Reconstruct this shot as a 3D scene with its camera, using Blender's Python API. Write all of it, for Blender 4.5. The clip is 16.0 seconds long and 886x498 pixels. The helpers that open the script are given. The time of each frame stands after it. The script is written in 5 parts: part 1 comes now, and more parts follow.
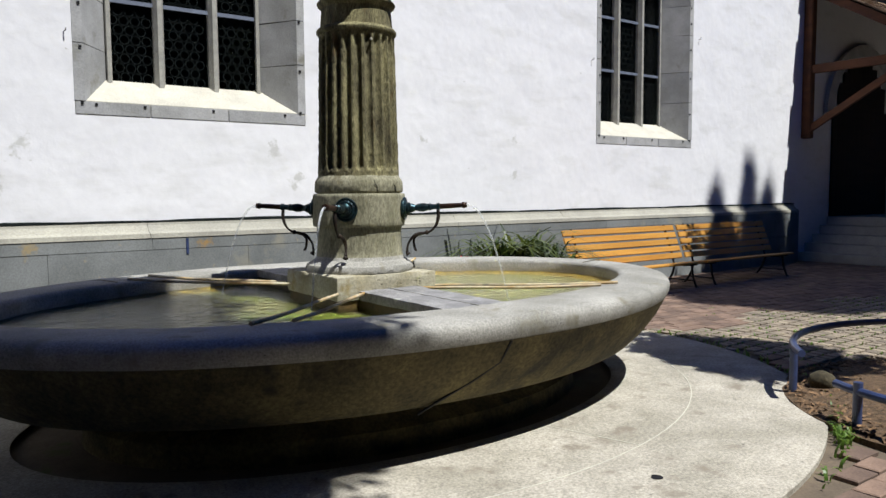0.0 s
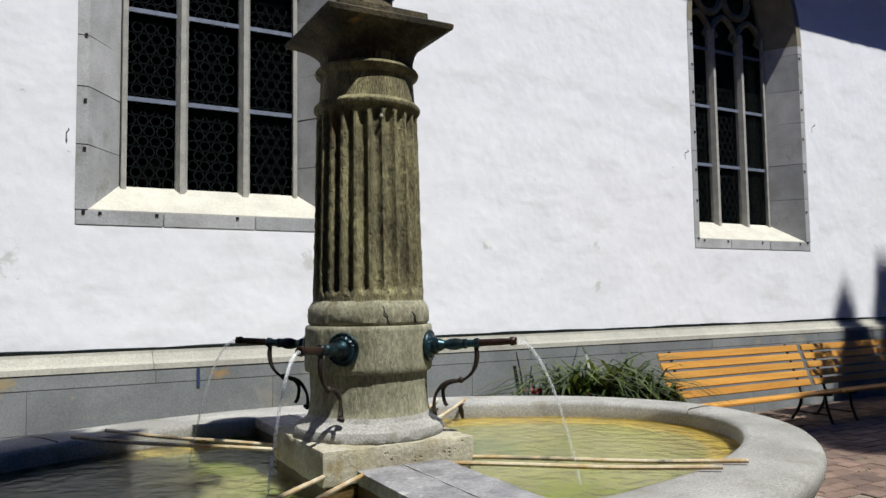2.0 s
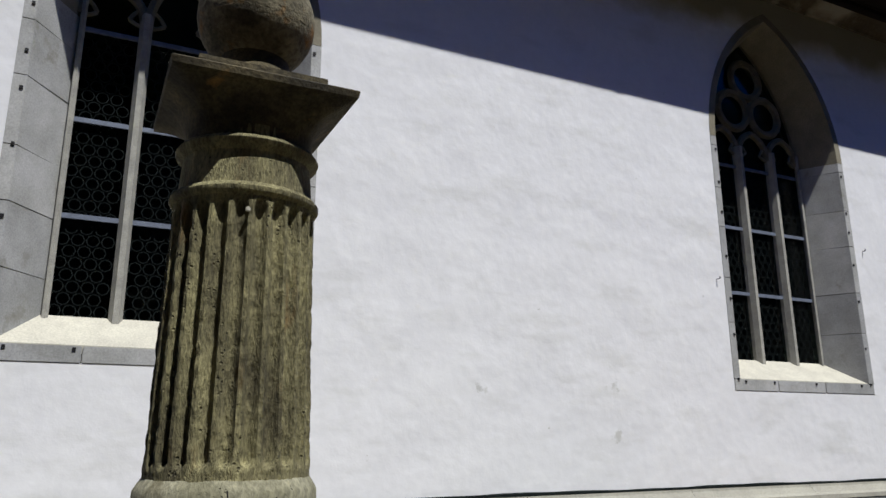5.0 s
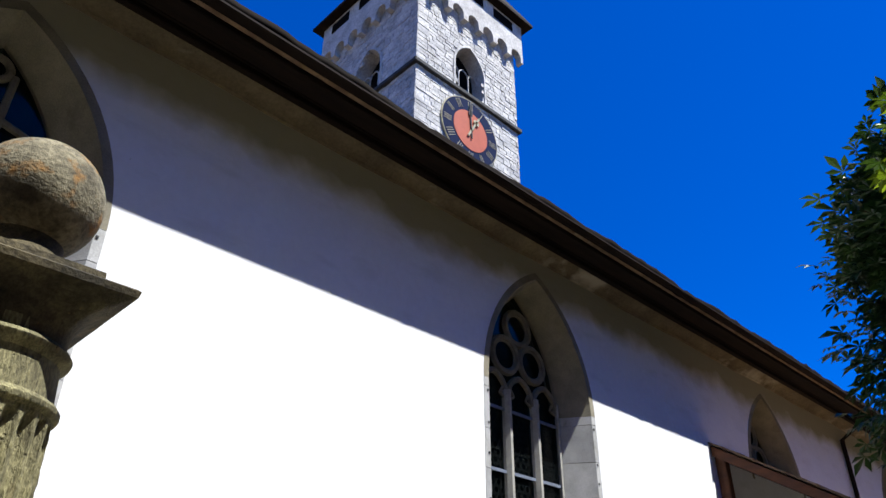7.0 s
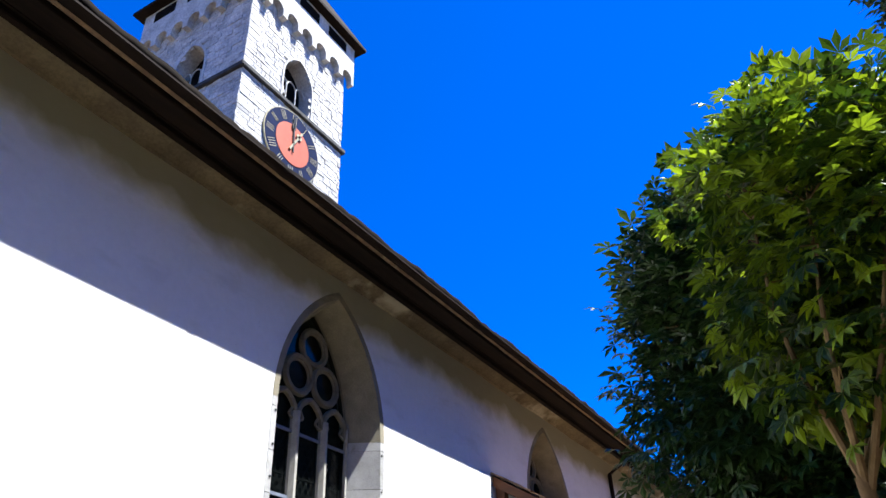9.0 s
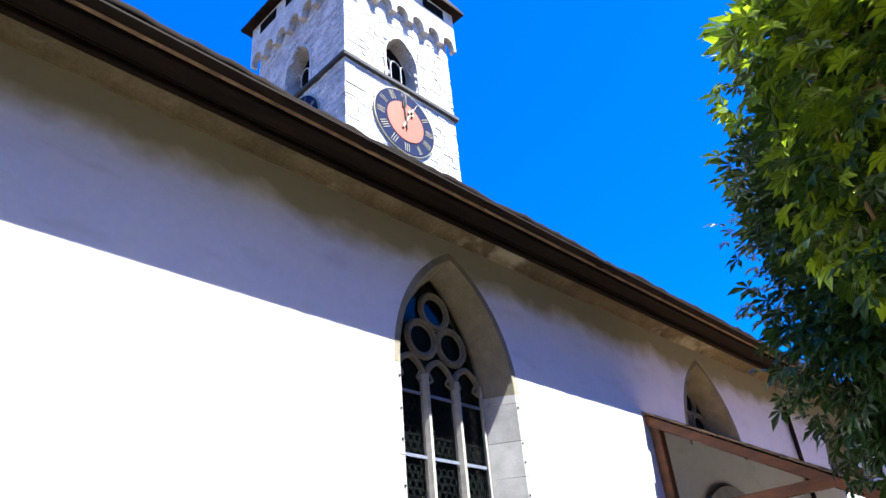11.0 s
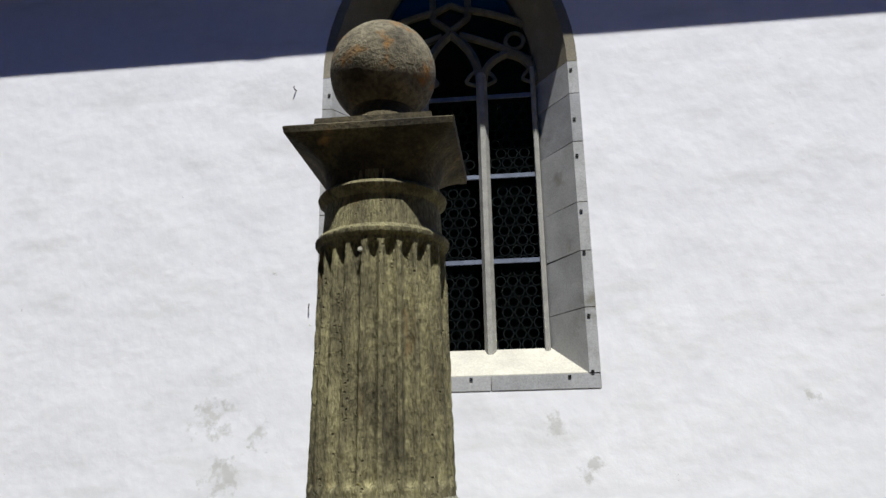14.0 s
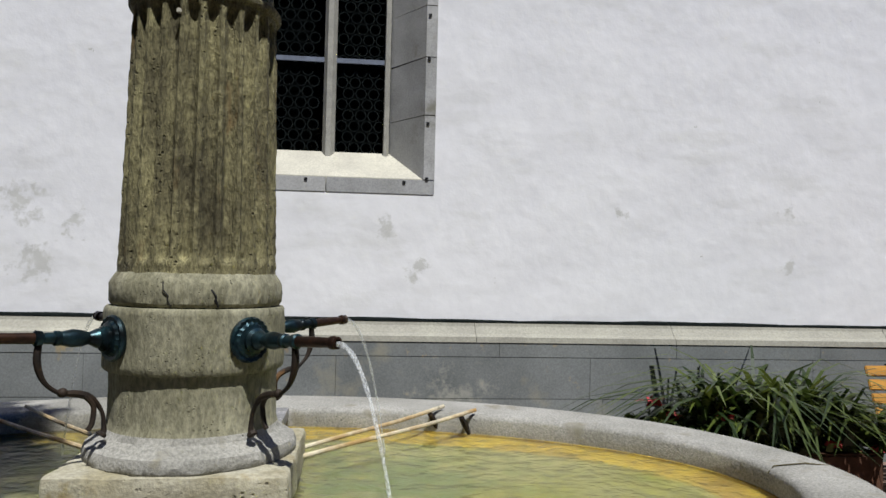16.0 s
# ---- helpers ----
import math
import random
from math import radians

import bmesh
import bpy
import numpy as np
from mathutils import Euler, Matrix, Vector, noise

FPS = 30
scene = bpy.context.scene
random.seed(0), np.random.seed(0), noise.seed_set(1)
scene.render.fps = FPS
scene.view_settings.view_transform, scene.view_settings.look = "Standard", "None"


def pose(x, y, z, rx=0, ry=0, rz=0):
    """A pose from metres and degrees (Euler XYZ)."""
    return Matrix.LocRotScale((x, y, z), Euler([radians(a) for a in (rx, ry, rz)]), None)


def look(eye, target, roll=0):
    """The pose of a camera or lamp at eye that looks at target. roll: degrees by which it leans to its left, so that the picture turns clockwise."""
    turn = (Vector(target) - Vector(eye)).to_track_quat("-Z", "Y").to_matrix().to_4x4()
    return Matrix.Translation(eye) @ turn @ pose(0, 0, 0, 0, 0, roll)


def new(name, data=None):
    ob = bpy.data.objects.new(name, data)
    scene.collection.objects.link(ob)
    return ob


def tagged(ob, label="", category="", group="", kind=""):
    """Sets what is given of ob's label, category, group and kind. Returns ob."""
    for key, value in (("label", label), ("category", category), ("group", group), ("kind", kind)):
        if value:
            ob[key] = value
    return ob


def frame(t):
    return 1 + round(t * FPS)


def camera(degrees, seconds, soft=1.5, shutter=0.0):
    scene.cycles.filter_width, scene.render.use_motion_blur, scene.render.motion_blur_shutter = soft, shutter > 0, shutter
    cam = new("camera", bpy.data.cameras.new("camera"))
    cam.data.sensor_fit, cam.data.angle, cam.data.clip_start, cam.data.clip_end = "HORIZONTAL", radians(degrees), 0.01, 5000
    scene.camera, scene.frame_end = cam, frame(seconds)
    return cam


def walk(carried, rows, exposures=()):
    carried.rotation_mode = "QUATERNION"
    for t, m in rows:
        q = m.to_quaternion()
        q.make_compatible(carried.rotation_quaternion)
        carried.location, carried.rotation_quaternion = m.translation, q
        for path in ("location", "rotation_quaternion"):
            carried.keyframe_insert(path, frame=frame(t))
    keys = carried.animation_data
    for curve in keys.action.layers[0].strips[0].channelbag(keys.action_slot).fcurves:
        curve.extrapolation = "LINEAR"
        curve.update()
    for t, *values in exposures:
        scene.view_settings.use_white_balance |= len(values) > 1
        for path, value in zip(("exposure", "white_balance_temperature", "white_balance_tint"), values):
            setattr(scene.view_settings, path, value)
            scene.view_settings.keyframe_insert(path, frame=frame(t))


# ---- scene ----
cam = camera(62.0, 16.0)
PATH = [
    (0, (0.218, 0.164, 1.42), (1.384, 1.782, 1.267), -0.4),
    (0.5, (0.522, 0.481, 1.494), (1.684, 2.107, 1.419), -3.7),
    (1, (0.899, 0.758, 1.517), (1.906, 2.485, 1.594), -4.0),
    (1.5, (1.156, 1.025, 1.52), (2.127, 2.763, 1.706), -1.6),
    (2, (1.394, 1.331, 1.557), (2.358, 3.078, 1.69), -0.8),
    (2.5, (1.677, 1.544, 1.534), (2.584, 3.326, 1.565), -2.3),
    (3, (1.987, 1.706, 1.533), (2.791, 3.535, 1.447), 0.4),
    (3.5, (2.209, 1.905, 1.514), (3.008, 3.729, 1.335), 0.6),
    (4, (2.378, 2.119, 1.568), (3.122, 3.975, 1.553), -0.3),
    (4.5, (2.46, 2.141, 1.657), (3.185, 3.972, 2.009), -0.2),
    (5, (2.492, 2.148, 1.695), (3.335, 3.894, 2.188), -0.2),
    (5.2, (2.509, 2.154, 1.696), (3.4, 3.837, 2.311), -1.3),
    (7.5, (2.497, 2.238, 1.807), (3.796, 3.339, 2.856), 0.4),
    (8, (2.545, 2.24, 1.814), (4.006, 3.175, 2.81), -0.9),
    (8.5, (2.602, 2.242, 1.821), (4.084, 3.102, 2.852), -1.8),
    (8.7, (2.656, 2.282, 1.846), (4.133, 3.101, 2.917), -2.4),
    (10.8, (3.296, 1.982, 1.719), (4.719, 2.942, 2.744), -4.8),
    (11, (3.36, 1.911, 1.733), (4.624, 3.079, 2.751), -5.4),
    (11.5, (3.567, 1.857, 1.739), (4.364, 3.391, 2.746), -5.0),
    (12, (3.68, 1.902, 1.772), (3.98, 3.641, 2.715), -3.5),
    (12.5, (3.689, 1.916, 1.757), (3.688, 3.696, 2.669), -2.4),
    (13, (3.657, 1.974, 1.749), (3.402, 3.763, 2.606), -5.4),
    (13.5, (3.634, 1.967, 1.738), (3.349, 3.796, 2.496), -3.3),
    (14, (3.624, 2.0, 1.695), (3.431, 3.914, 2.242), -1.1),
    (14.5, (3.636, 2.029, 1.652), (3.563, 3.989, 2.046), -1.5),
    (15, (3.645, 2.05, 1.62), (3.613, 4.033, 1.879), -0.2),
    (15.5, (3.659, 2.047, 1.596), (3.713, 4.04, 1.751), 1.5),
    (16, (3.693, 2.041, 1.578), (3.913, 4.028, 1.638), 1.3),
]
EXPOSURES = [(0.0, 0.52), (1.5, 0.46), (3.5, 0.37), (4.5, 0.33), (5.2, 0.14), (7.4, 1.35), (8.0, 1.5), (8.7, 1.7), (10.8, 2.5), (11.2, 2.25), (11.6, 1.5), (12.0, 0.9), (12.5, 0.72), (13.5, 0.52), (14.5, 0.31), (16.0, 0.15)]
walk(cam, [(t, look(eye, target, roll)) for t, eye, target, roll in PATH], EXPOSURES)

# ---- light ----
SUN_AZ, SUN_EL = radians(16), radians(64)      # towards +x from the wall's normal, and up
SUN_DIR = Vector((math.sin(SUN_AZ) * math.cos(SUN_EL), -math.cos(SUN_AZ) * math.cos(SUN_EL), math.sin(SUN_EL)))
world = bpy.data.worlds.new("sky")
scene.world = world
world.use_nodes = True
_n, _l = world.node_tree.nodes, world.node_tree.links
sky = _n.new("ShaderNodeTexSky")
sky.sky_type, sky.sun_disc = "NISHITA", False
sky.sun_elevation, sky.sun_rotation = SUN_EL, radians(164)
sky.air_density, sky.dust_density, sky.ozone_density = 1.0, 0.2, 3.0
sat = _n.new("ShaderNodeHueSaturation")
sat.inputs["Saturation"].default_value = 1.7
_l.new(sky.outputs[0], sat.inputs["Color"])
tint = _n.new("ShaderNodeMix")
tint.data_type, tint.blend_type = "RGBA", "MULTIPLY"
tint.inputs["Factor"].default_value = 1.0
tint.inputs[7].default_value = (0.70, 1.03, 1.98, 1)
_l.new(sat.outputs[0], tint.inputs[6])
_l.new(tint.outputs[2], _n["Background"].inputs["Color"])
_n["Background"].inputs["Strength"].default_value = 0.043
sun_data = bpy.data.lights.new("sun", "SUN")
sun_data.energy, sun_data.angle, sun_data.color = 5.0, radians(0.53), (0.985, 0.985, 0.955)
sun = new("sun", sun_data)
sun.matrix_world = look(SUN_DIR * 50, (0, 0, 0))

G = -0.15                                       # level of the ground


# ---- materials ----
def mat(name, base, dark=None, rough=0.8, metal=0.0, scale=6.0, fine=60.0, bump=0.3, depth=0.01, spot=None, spot_scale=2.0,
        spot_at=0.6, per_object=0.0, per_island=0.0, coarse=0.0, pits=0.0, spec=0.4, stretch=(1, 1, 1), fine_mix=0.35):
    """A worn surface: two scales of tone, patches of a third colour, and relief."""
    m = bpy.data.materials.new(name)
    m.use_nodes = True
    nt = m.node_tree
    n, l = nt.nodes, nt.links
    b = n["Principled BSDF"]
    b.inputs["Roughness"].default_value, b.inputs["Metallic"].default_value = rough, metal
    b.inputs["Specular IOR Level"].default_value = spec
    tc = n.new("ShaderNodeTexCoord")
    mp = n.new("ShaderNodeMapping")
    mp.inputs["Scale"].default_value = stretch
    l.new(tc.outputs["Object"], mp.inputs["Vector"])

    def nz(s, detail=5, r=0.55):
        t = n.new("ShaderNodeTexNoise")
        t.inputs["Scale"].default_value, t.inputs["Detail"].default_value, t.inputs["Roughness"].default_value = s, detail, r
        l.new(mp.outputs[0], t.inputs["Vector"])
        return t.outputs["Fac"]

    def ramp(fac, a, c, p=0.35, q=0.65):
        r = n.new("ShaderNodeValToRGB")
        r.color_ramp.elements[0].position, r.color_ramp.elements[1].position = p, q
        r.color_ramp.elements[0].color, r.color_ramp.elements[1].color = (*a, 1), (*c, 1)
        l.new(fac, r.inputs[0])
        return r.outputs[0]

    def mix(fac, a, c, kind="MIX"):
        x = n.new("ShaderNodeMix")
        x.data_type, x.blend_type = "RGBA", kind
        if isinstance(fac, float):
            x.inputs["Factor"].default_value = fac
        else:
            l.new(fac, x.inputs["Factor"])
        for s, v in ((6, a), (7, c)):
            if isinstance(v, tuple):
                x.inputs[s].default_value = (*v, 1)
            else:
                l.new(v, x.inputs[s])
        return x.outputs[2]

    dark = dark or tuple(v * 0.7 for v in base)
    big, small = nz(scale), nz(fine, 3, 0.7)
    col = ramp(big, dark, base)
    col = mix(fine_mix, col, mix(1.0, col, ramp(small, (0.45, 0.45, 0.45), (1.25, 1.25, 1.25)), "MULTIPLY"))
    if spot:
        f = ramp(nz(spot_scale, 7, 0.62), (0, 0, 0), (1, 1, 1), spot_at, spot_at + 0.12)
        col = mix(f, col, spot)
    pit = None
    if pits:
        vo = n.new("ShaderNodeTexVoronoi")
        vo.inputs["Scale"].default_value = pits
        l.new(tc.outputs["Object"], vo.inputs["Vector"])
        mr = n.new("ShaderNodeMapRange")
        mr.inputs[1].default_value, mr.inputs[2].default_value, mr.inputs[3].default_value, mr.inputs[4].default_value = 0.10, 0.30, 1.0, 0.0
        l.new(vo.outputs["Distance"], mr.inputs[0])
        gate = n.new("ShaderNodeMath")
        gate.operation = "MULTIPLY"
        l.new(mr.outputs[0], gate.inputs[0])
        l.new(ramp(nz(13, 4), (0, 0, 0), (1, 1, 1), 0.56, 0.68), gate.inputs[1])
        pit = gate.outputs[0]
        col = mix(pit, col, tuple(v * 0.5 for v in dark))
    if per_object:
        oi = n.new("ShaderNodeObjectInfo")
        col = mix(per_object, col, mix(1.0, col, ramp(oi.outputs["Random"], (0.35, 0.35, 0.38), (1.45, 1.4, 1.35), 0.0, 1.0), "MULTIPLY"))
    if per_island:
        ge = n.new("ShaderNodeNewGeometry")
        col = mix(per_island, col, mix(1.0, col, ramp(ge.outputs["Random Per Island"], (0.35, 0.35, 0.38), (1.45, 1.4, 1.35), 0.0, 1.0), "MULTIPLY"))
    l.new(col, b.inputs["Base Color"])
    if bump:
        add = n.new("ShaderNodeMath")
        add.operation = "MULTIPLY_ADD"
        add.inputs[1].default_value = 0.5
        l.new(small, add.inputs[0])
        l.new(big, add.inputs[2])
        bp = n.new("ShaderNodeBump")
        bp.inputs["Strength"].default_value, bp.inputs["Distance"].default_value = bump, depth
        height = add.outputs[0]
        if pit is not None:
            sub = n.new("ShaderNodeMath")
            sub.operation = "SUBTRACT"
            l.new(height, sub.inputs[0])
            l.new(pit, sub.inputs[1])
            height = sub.outputs[0]
        l.new(height, bp.inputs["Height"])
        if coarse:
            b2 = n.new("ShaderNodeBump")
            b2.inputs["Strength"].default_value, b2.inputs["Distance"].default_value = coarse, 0.05
            l.new(nz(1.6, 3, 0.5), b2.inputs["Height"])
            l.new(b2.outputs[0], bp.inputs["Normal"])
        l.new(bp.outputs[0], b.inputs["Normal"])
    return m


def patches(m, spots, scale, reach, lo, hi, most):
    """Stains and painted shade with ragged edges: middle, size and colour of each."""
    n, l = m.node_tree.nodes, m.node_tree.links
    b = n["Principled BSDF"]
    col = b.inputs["Base Color"].links[0].from_socket
    tc = n.new("ShaderNodeTexCoord")
    nz = n.new("ShaderNodeTexNoise")
    nz.inputs["Scale"].default_value, nz.inputs["Detail"].default_value, nz.inputs["Roughness"].default_value = scale, 6.0, 0.66
    l.new(tc.outputs["Object"], nz.inputs["Vector"])
    for middle, size, tone in spots:
        d = n.new("ShaderNodeVectorMath")
        d.operation = "DISTANCE"
        d.inputs[1].default_value = middle
        l.new(tc.outputs["Object"], d.inputs[0])
        r = n.new("ShaderNodeMapRange")
        r.inputs[1].default_value, r.inputs[2].default_value, r.inputs[3].default_value, r.inputs[4].default_value = 0.0, size, reach, 0.0
        l.new(d.outputs["Value"], r.inputs[0])
        a = n.new("ShaderNodeMath")
        a.operation = "ADD"
        l.new(r.outputs[0], a.inputs[0])
        l.new(nz.outputs["Fac"], a.inputs[1])
        q = n.new("ShaderNodeMapRange")
        q.inputs[1].default_value, q.inputs[2].default_value, q.inputs[4].default_value = lo, hi, most
        l.new(a.outputs[0], q.inputs[0])
        x = n.new("ShaderNodeMix")
        x.data_type = "RGBA"
        x.inputs[7].default_value = (*tone, 1)
        l.new(q.outputs[0], x.inputs["Factor"])
        l.new(col, x.inputs[6])
        col = x.outputs[2]
    l.new(col, b.inputs["Base Color"])


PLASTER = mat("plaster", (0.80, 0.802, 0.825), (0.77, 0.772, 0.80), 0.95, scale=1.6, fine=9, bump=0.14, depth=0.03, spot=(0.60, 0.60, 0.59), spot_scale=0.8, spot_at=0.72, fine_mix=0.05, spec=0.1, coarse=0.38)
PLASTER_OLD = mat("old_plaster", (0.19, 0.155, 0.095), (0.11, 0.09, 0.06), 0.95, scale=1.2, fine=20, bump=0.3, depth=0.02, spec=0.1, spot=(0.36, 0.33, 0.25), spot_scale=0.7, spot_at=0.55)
SANDSTONE = mat("grey_sandstone", (0.45, 0.455, 0.46), (0.34, 0.345, 0.34), 0.9, scale=3, fine=70, bump=0.35, depth=0.008, spot=(0.22, 0.215, 0.18), spot_scale=2.4, spot_at=0.59, per_object=0.3)
SILL_STONE = mat("pale_sill_stone", (0.52, 0.50, 0.42), (0.43, 0.41, 0.35), 0.9, scale=4, fine=60, bump=0.25, depth=0.006, spot=(0.36, 0.34, 0.28), spot_scale=5, spot_at=0.64)
LEDGE_STONE = mat("ledge_stone", (0.36, 0.35, 0.295), (0.29, 0.28, 0.24), 0.9, scale=2, fine=50, bump=0.25, depth=0.006, per_object=0.1)
DADO_STONE = mat("dado_stone", (0.22, 0.235, 0.235), (0.16, 0.172, 0.172), 0.9, scale=2.0, fine=60, bump=0.25, depth=0.006, spot=(0.30, 0.285, 0.22), spot_scale=1.1, spot_at=0.6, per_object=0.1)
COLUMN_STONE = mat("column_stone", (0.285, 0.26, 0.135), (0.10, 0.088, 0.048), 0.95, scale=6, fine=70, bump=1.0, depth=0.022, spot=(0.16, 0.10, 0.04), spot_scale=5, spot_at=0.60, stretch=(1.5, 1.5, 0.45), fine_mix=0.95, pits=45)
DAMP = (0.52, 0.52, 0.50)
patches(PLASTER, [((x, 8.87, z), r, DAMP) for x, z, r in ((7.86, 2.22, 0.17), (7.86, 1.72, 0.16), (0.75, 2.10, 0.42), (1.15, 1.95, 0.22), (0.85, 1.58, 0.38), (6.15, 2.15, 0.12), (3.9, 1.95, 0.22), (4.2, 1.6, 0.2))], 7.0, 0.34, 0.70, 0.82, 0.8)
patches(DADO_STONE, [((2.98, 8.71, 0.87), 0.16, (0.36, 0.21, 0.05)), ((1.2, 8.71, 0.88), 0.2, (0.36, 0.27, 0.12)), ((4.6, 8.71, 0.3), 0.6, (0.33, 0.33, 0.29))], 9.0, 0.34, 0.66, 0.82, 0.75)
_pn, _pl = PLASTER.node_tree.nodes, PLASTER.node_tree.links
_pb = _pn["Principled BSDF"]
_geo = _pn.new("ShaderNodeTexCoord")
# long pale-grey smears left by the trowel
_map = _pn.new("ShaderNodeMapping")
_map.inputs["Scale"].default_value = (0.8, 1.0, 2.6)
_smz = _pn.new("ShaderNodeTexNoise")
_smz.inputs["Scale"].default_value, _smz.inputs["Detail"].default_value, _smz.inputs["Roughness"].default_value = 1.5, 7.0, 0.6
_smr = _pn.new("ShaderNodeMapRange")
_smr.inputs[1].default_value, _smr.inputs[2].default_value, _smr.inputs[4].default_value = 0.54, 0.70, 0.42
_smx = _pn.new("ShaderNodeMix")
_smx.data_type = "RGBA"
_smx.inputs[7].default_value = (0.60, 0.60, 0.585, 1)
_pl.new(_geo.outputs["Object"], _map.inputs["Vector"])
_pl.new(_map.outputs[0], _smz.inputs["Vector"])
_pl.new(_smz.outputs["Fac"], _smr.inputs[0])
_pl.new(_smr.outputs[0], _smx.inputs["Factor"])
_pl.new(_pb.inputs["Base Color"].links[0].from_socket, _smx.inputs[6])
_col = _smx.outputs[2]
# old brown wash along the top of the wall, ragged-edged, darkened for eaves shade
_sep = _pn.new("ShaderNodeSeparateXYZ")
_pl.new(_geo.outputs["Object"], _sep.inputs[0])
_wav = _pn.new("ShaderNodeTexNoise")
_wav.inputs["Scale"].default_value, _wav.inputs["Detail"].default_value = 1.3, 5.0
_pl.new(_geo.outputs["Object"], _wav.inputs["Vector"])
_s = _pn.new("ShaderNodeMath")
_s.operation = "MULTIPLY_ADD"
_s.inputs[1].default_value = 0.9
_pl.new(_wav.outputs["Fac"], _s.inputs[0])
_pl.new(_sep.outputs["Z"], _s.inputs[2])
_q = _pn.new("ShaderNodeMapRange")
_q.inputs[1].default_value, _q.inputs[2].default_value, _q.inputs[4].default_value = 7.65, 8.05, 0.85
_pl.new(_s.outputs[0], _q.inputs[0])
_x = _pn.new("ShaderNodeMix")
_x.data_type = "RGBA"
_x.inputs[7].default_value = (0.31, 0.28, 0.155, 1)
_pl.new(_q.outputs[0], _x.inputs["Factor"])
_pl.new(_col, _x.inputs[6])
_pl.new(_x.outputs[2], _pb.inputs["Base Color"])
DRUM_STONE = mat("drum_stone", (0.345, 0.33, 0.235), (0.20, 0.19, 0.125), 0.95, scale=4, fine=45, bump=0.8, depth=0.012, spot=(0.12, 0.105, 0.06), spot_scale=4, spot_at=0.58, fine_mix=0.7, pits=80, stretch=(1.3, 1.3, 0.6))
PLINTH_STONE = mat("pale_plinth_stone", (0.44, 0.42, 0.34), (0.29, 0.26, 0.17), 0.92, scale=4, fine=45, bump=0.8, depth=0.012, spot=(0.24, 0.18, 0.07), spot_scale=5, spot_at=0.58, fine_mix=0.45, pits=35)
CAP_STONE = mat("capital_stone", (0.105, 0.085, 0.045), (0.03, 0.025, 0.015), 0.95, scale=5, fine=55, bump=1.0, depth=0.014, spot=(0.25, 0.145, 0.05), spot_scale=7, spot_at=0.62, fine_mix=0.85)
BALL_STONE = mat("lichened_ball_stone", (0.215, 0.19, 0.125), (0.05, 0.042, 0.027), 0.95, scale=5, fine=45, bump=1.0, depth=0.016, spot=(0.24, 0.115, 0.025), spot_scale=7, spot_at=0.56, fine_mix=0.85)
RIM_STONE = mat("basin_stone", (0.37, 0.36, 0.33), (0.24, 0.235, 0.21), 0.92, scale=2.2, fine=80, bump=0.8, depth=0.009, spot=(0.19, 0.175, 0.13), spot_scale=5.0, spot_at=0.58, fine_mix=0.6, pits=48)
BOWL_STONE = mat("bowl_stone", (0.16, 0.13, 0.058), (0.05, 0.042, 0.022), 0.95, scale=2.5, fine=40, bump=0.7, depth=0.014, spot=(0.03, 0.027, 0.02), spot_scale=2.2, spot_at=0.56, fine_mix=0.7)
BASIN_ALGAE_SHADE = mat("basin_algae_and_shade", (0.19, 0.175, 0.05), (0.245, 0.225, 0.115), 0.9, scale=1.6, fine=10, bump=0.6, depth=0.04, spot=(0.17, 0.175, 0.02), spot_scale=3.2, spot_at=0.58, fine_mix=0.8)
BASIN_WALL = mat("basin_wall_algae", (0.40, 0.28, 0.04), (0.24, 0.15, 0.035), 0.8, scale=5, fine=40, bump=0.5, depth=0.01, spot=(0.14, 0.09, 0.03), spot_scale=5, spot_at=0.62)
# greens are algae; dark left patches paint shade and reflection, teal one plinth shadow
patches(BASIN_ALGAE_SHADE, (((-1.75, 0.1, 0.47), 1.75, (0.045, 0.05, 0.025)), ((-1.2, -0.6, 0.47), 1.2, (0.04, 0.05, 0.022)), ((0.55, -0.95, 0.47), 1.0, (0.15, 0.165, 0.006)), ((-0.62, -0.55, 0.45), 0.9, (0.105, 0.135, 0.006)), ((-0.55, -1.0, 0.46), 0.5, (0.05, 0.065, 0.02)),
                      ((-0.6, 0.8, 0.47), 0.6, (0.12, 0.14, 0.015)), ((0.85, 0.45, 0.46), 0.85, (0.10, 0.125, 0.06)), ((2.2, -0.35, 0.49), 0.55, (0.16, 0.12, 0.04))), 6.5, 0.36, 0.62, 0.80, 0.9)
# left part of the inner wall made darker
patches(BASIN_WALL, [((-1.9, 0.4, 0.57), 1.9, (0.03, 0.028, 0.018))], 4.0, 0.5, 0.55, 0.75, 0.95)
ALGAE_DARK = mat("wet_dark_algae", (0.085, 0.052, 0.014), (0.035, 0.026, 0.009), 0.6, scale=5, fine=40, bump=0.5, depth=0.01, spot=(0.08, 0.10, 0.015), spot_scale=3, spot_at=0.6)
SLAB_STONE = mat("slab_stone", (0.29, 0.285, 0.285), (0.13, 0.13, 0.135), 0.6, scale=5, fine=50, bump=0.7, depth=0.008, spot=(0.44, 0.43, 0.40), spot_scale=9, spot_at=0.60, fine_mix=0.6, pits=40)
CONCRETE = mat("platform_concrete", (0.42, 0.39, 0.33), (0.29, 0.27, 0.22), 0.95, scale=2.4, fine=70, bump=0.8, depth=0.009, spot=(0.20, 0.175, 0.14), spot_scale=4.5, spot_at=0.575, fine_mix=0.7, pits=24)
BRONZE = mat("verdigris_bronze", (0.025, 0.06, 0.075), (0.010, 0.014, 0.016), 0.35, 0.7, scale=14, fine=70, bump=0.25, depth=0.003, spot=(0.05, 0.13, 0.14), spot_scale=12, spot_at=0.62)
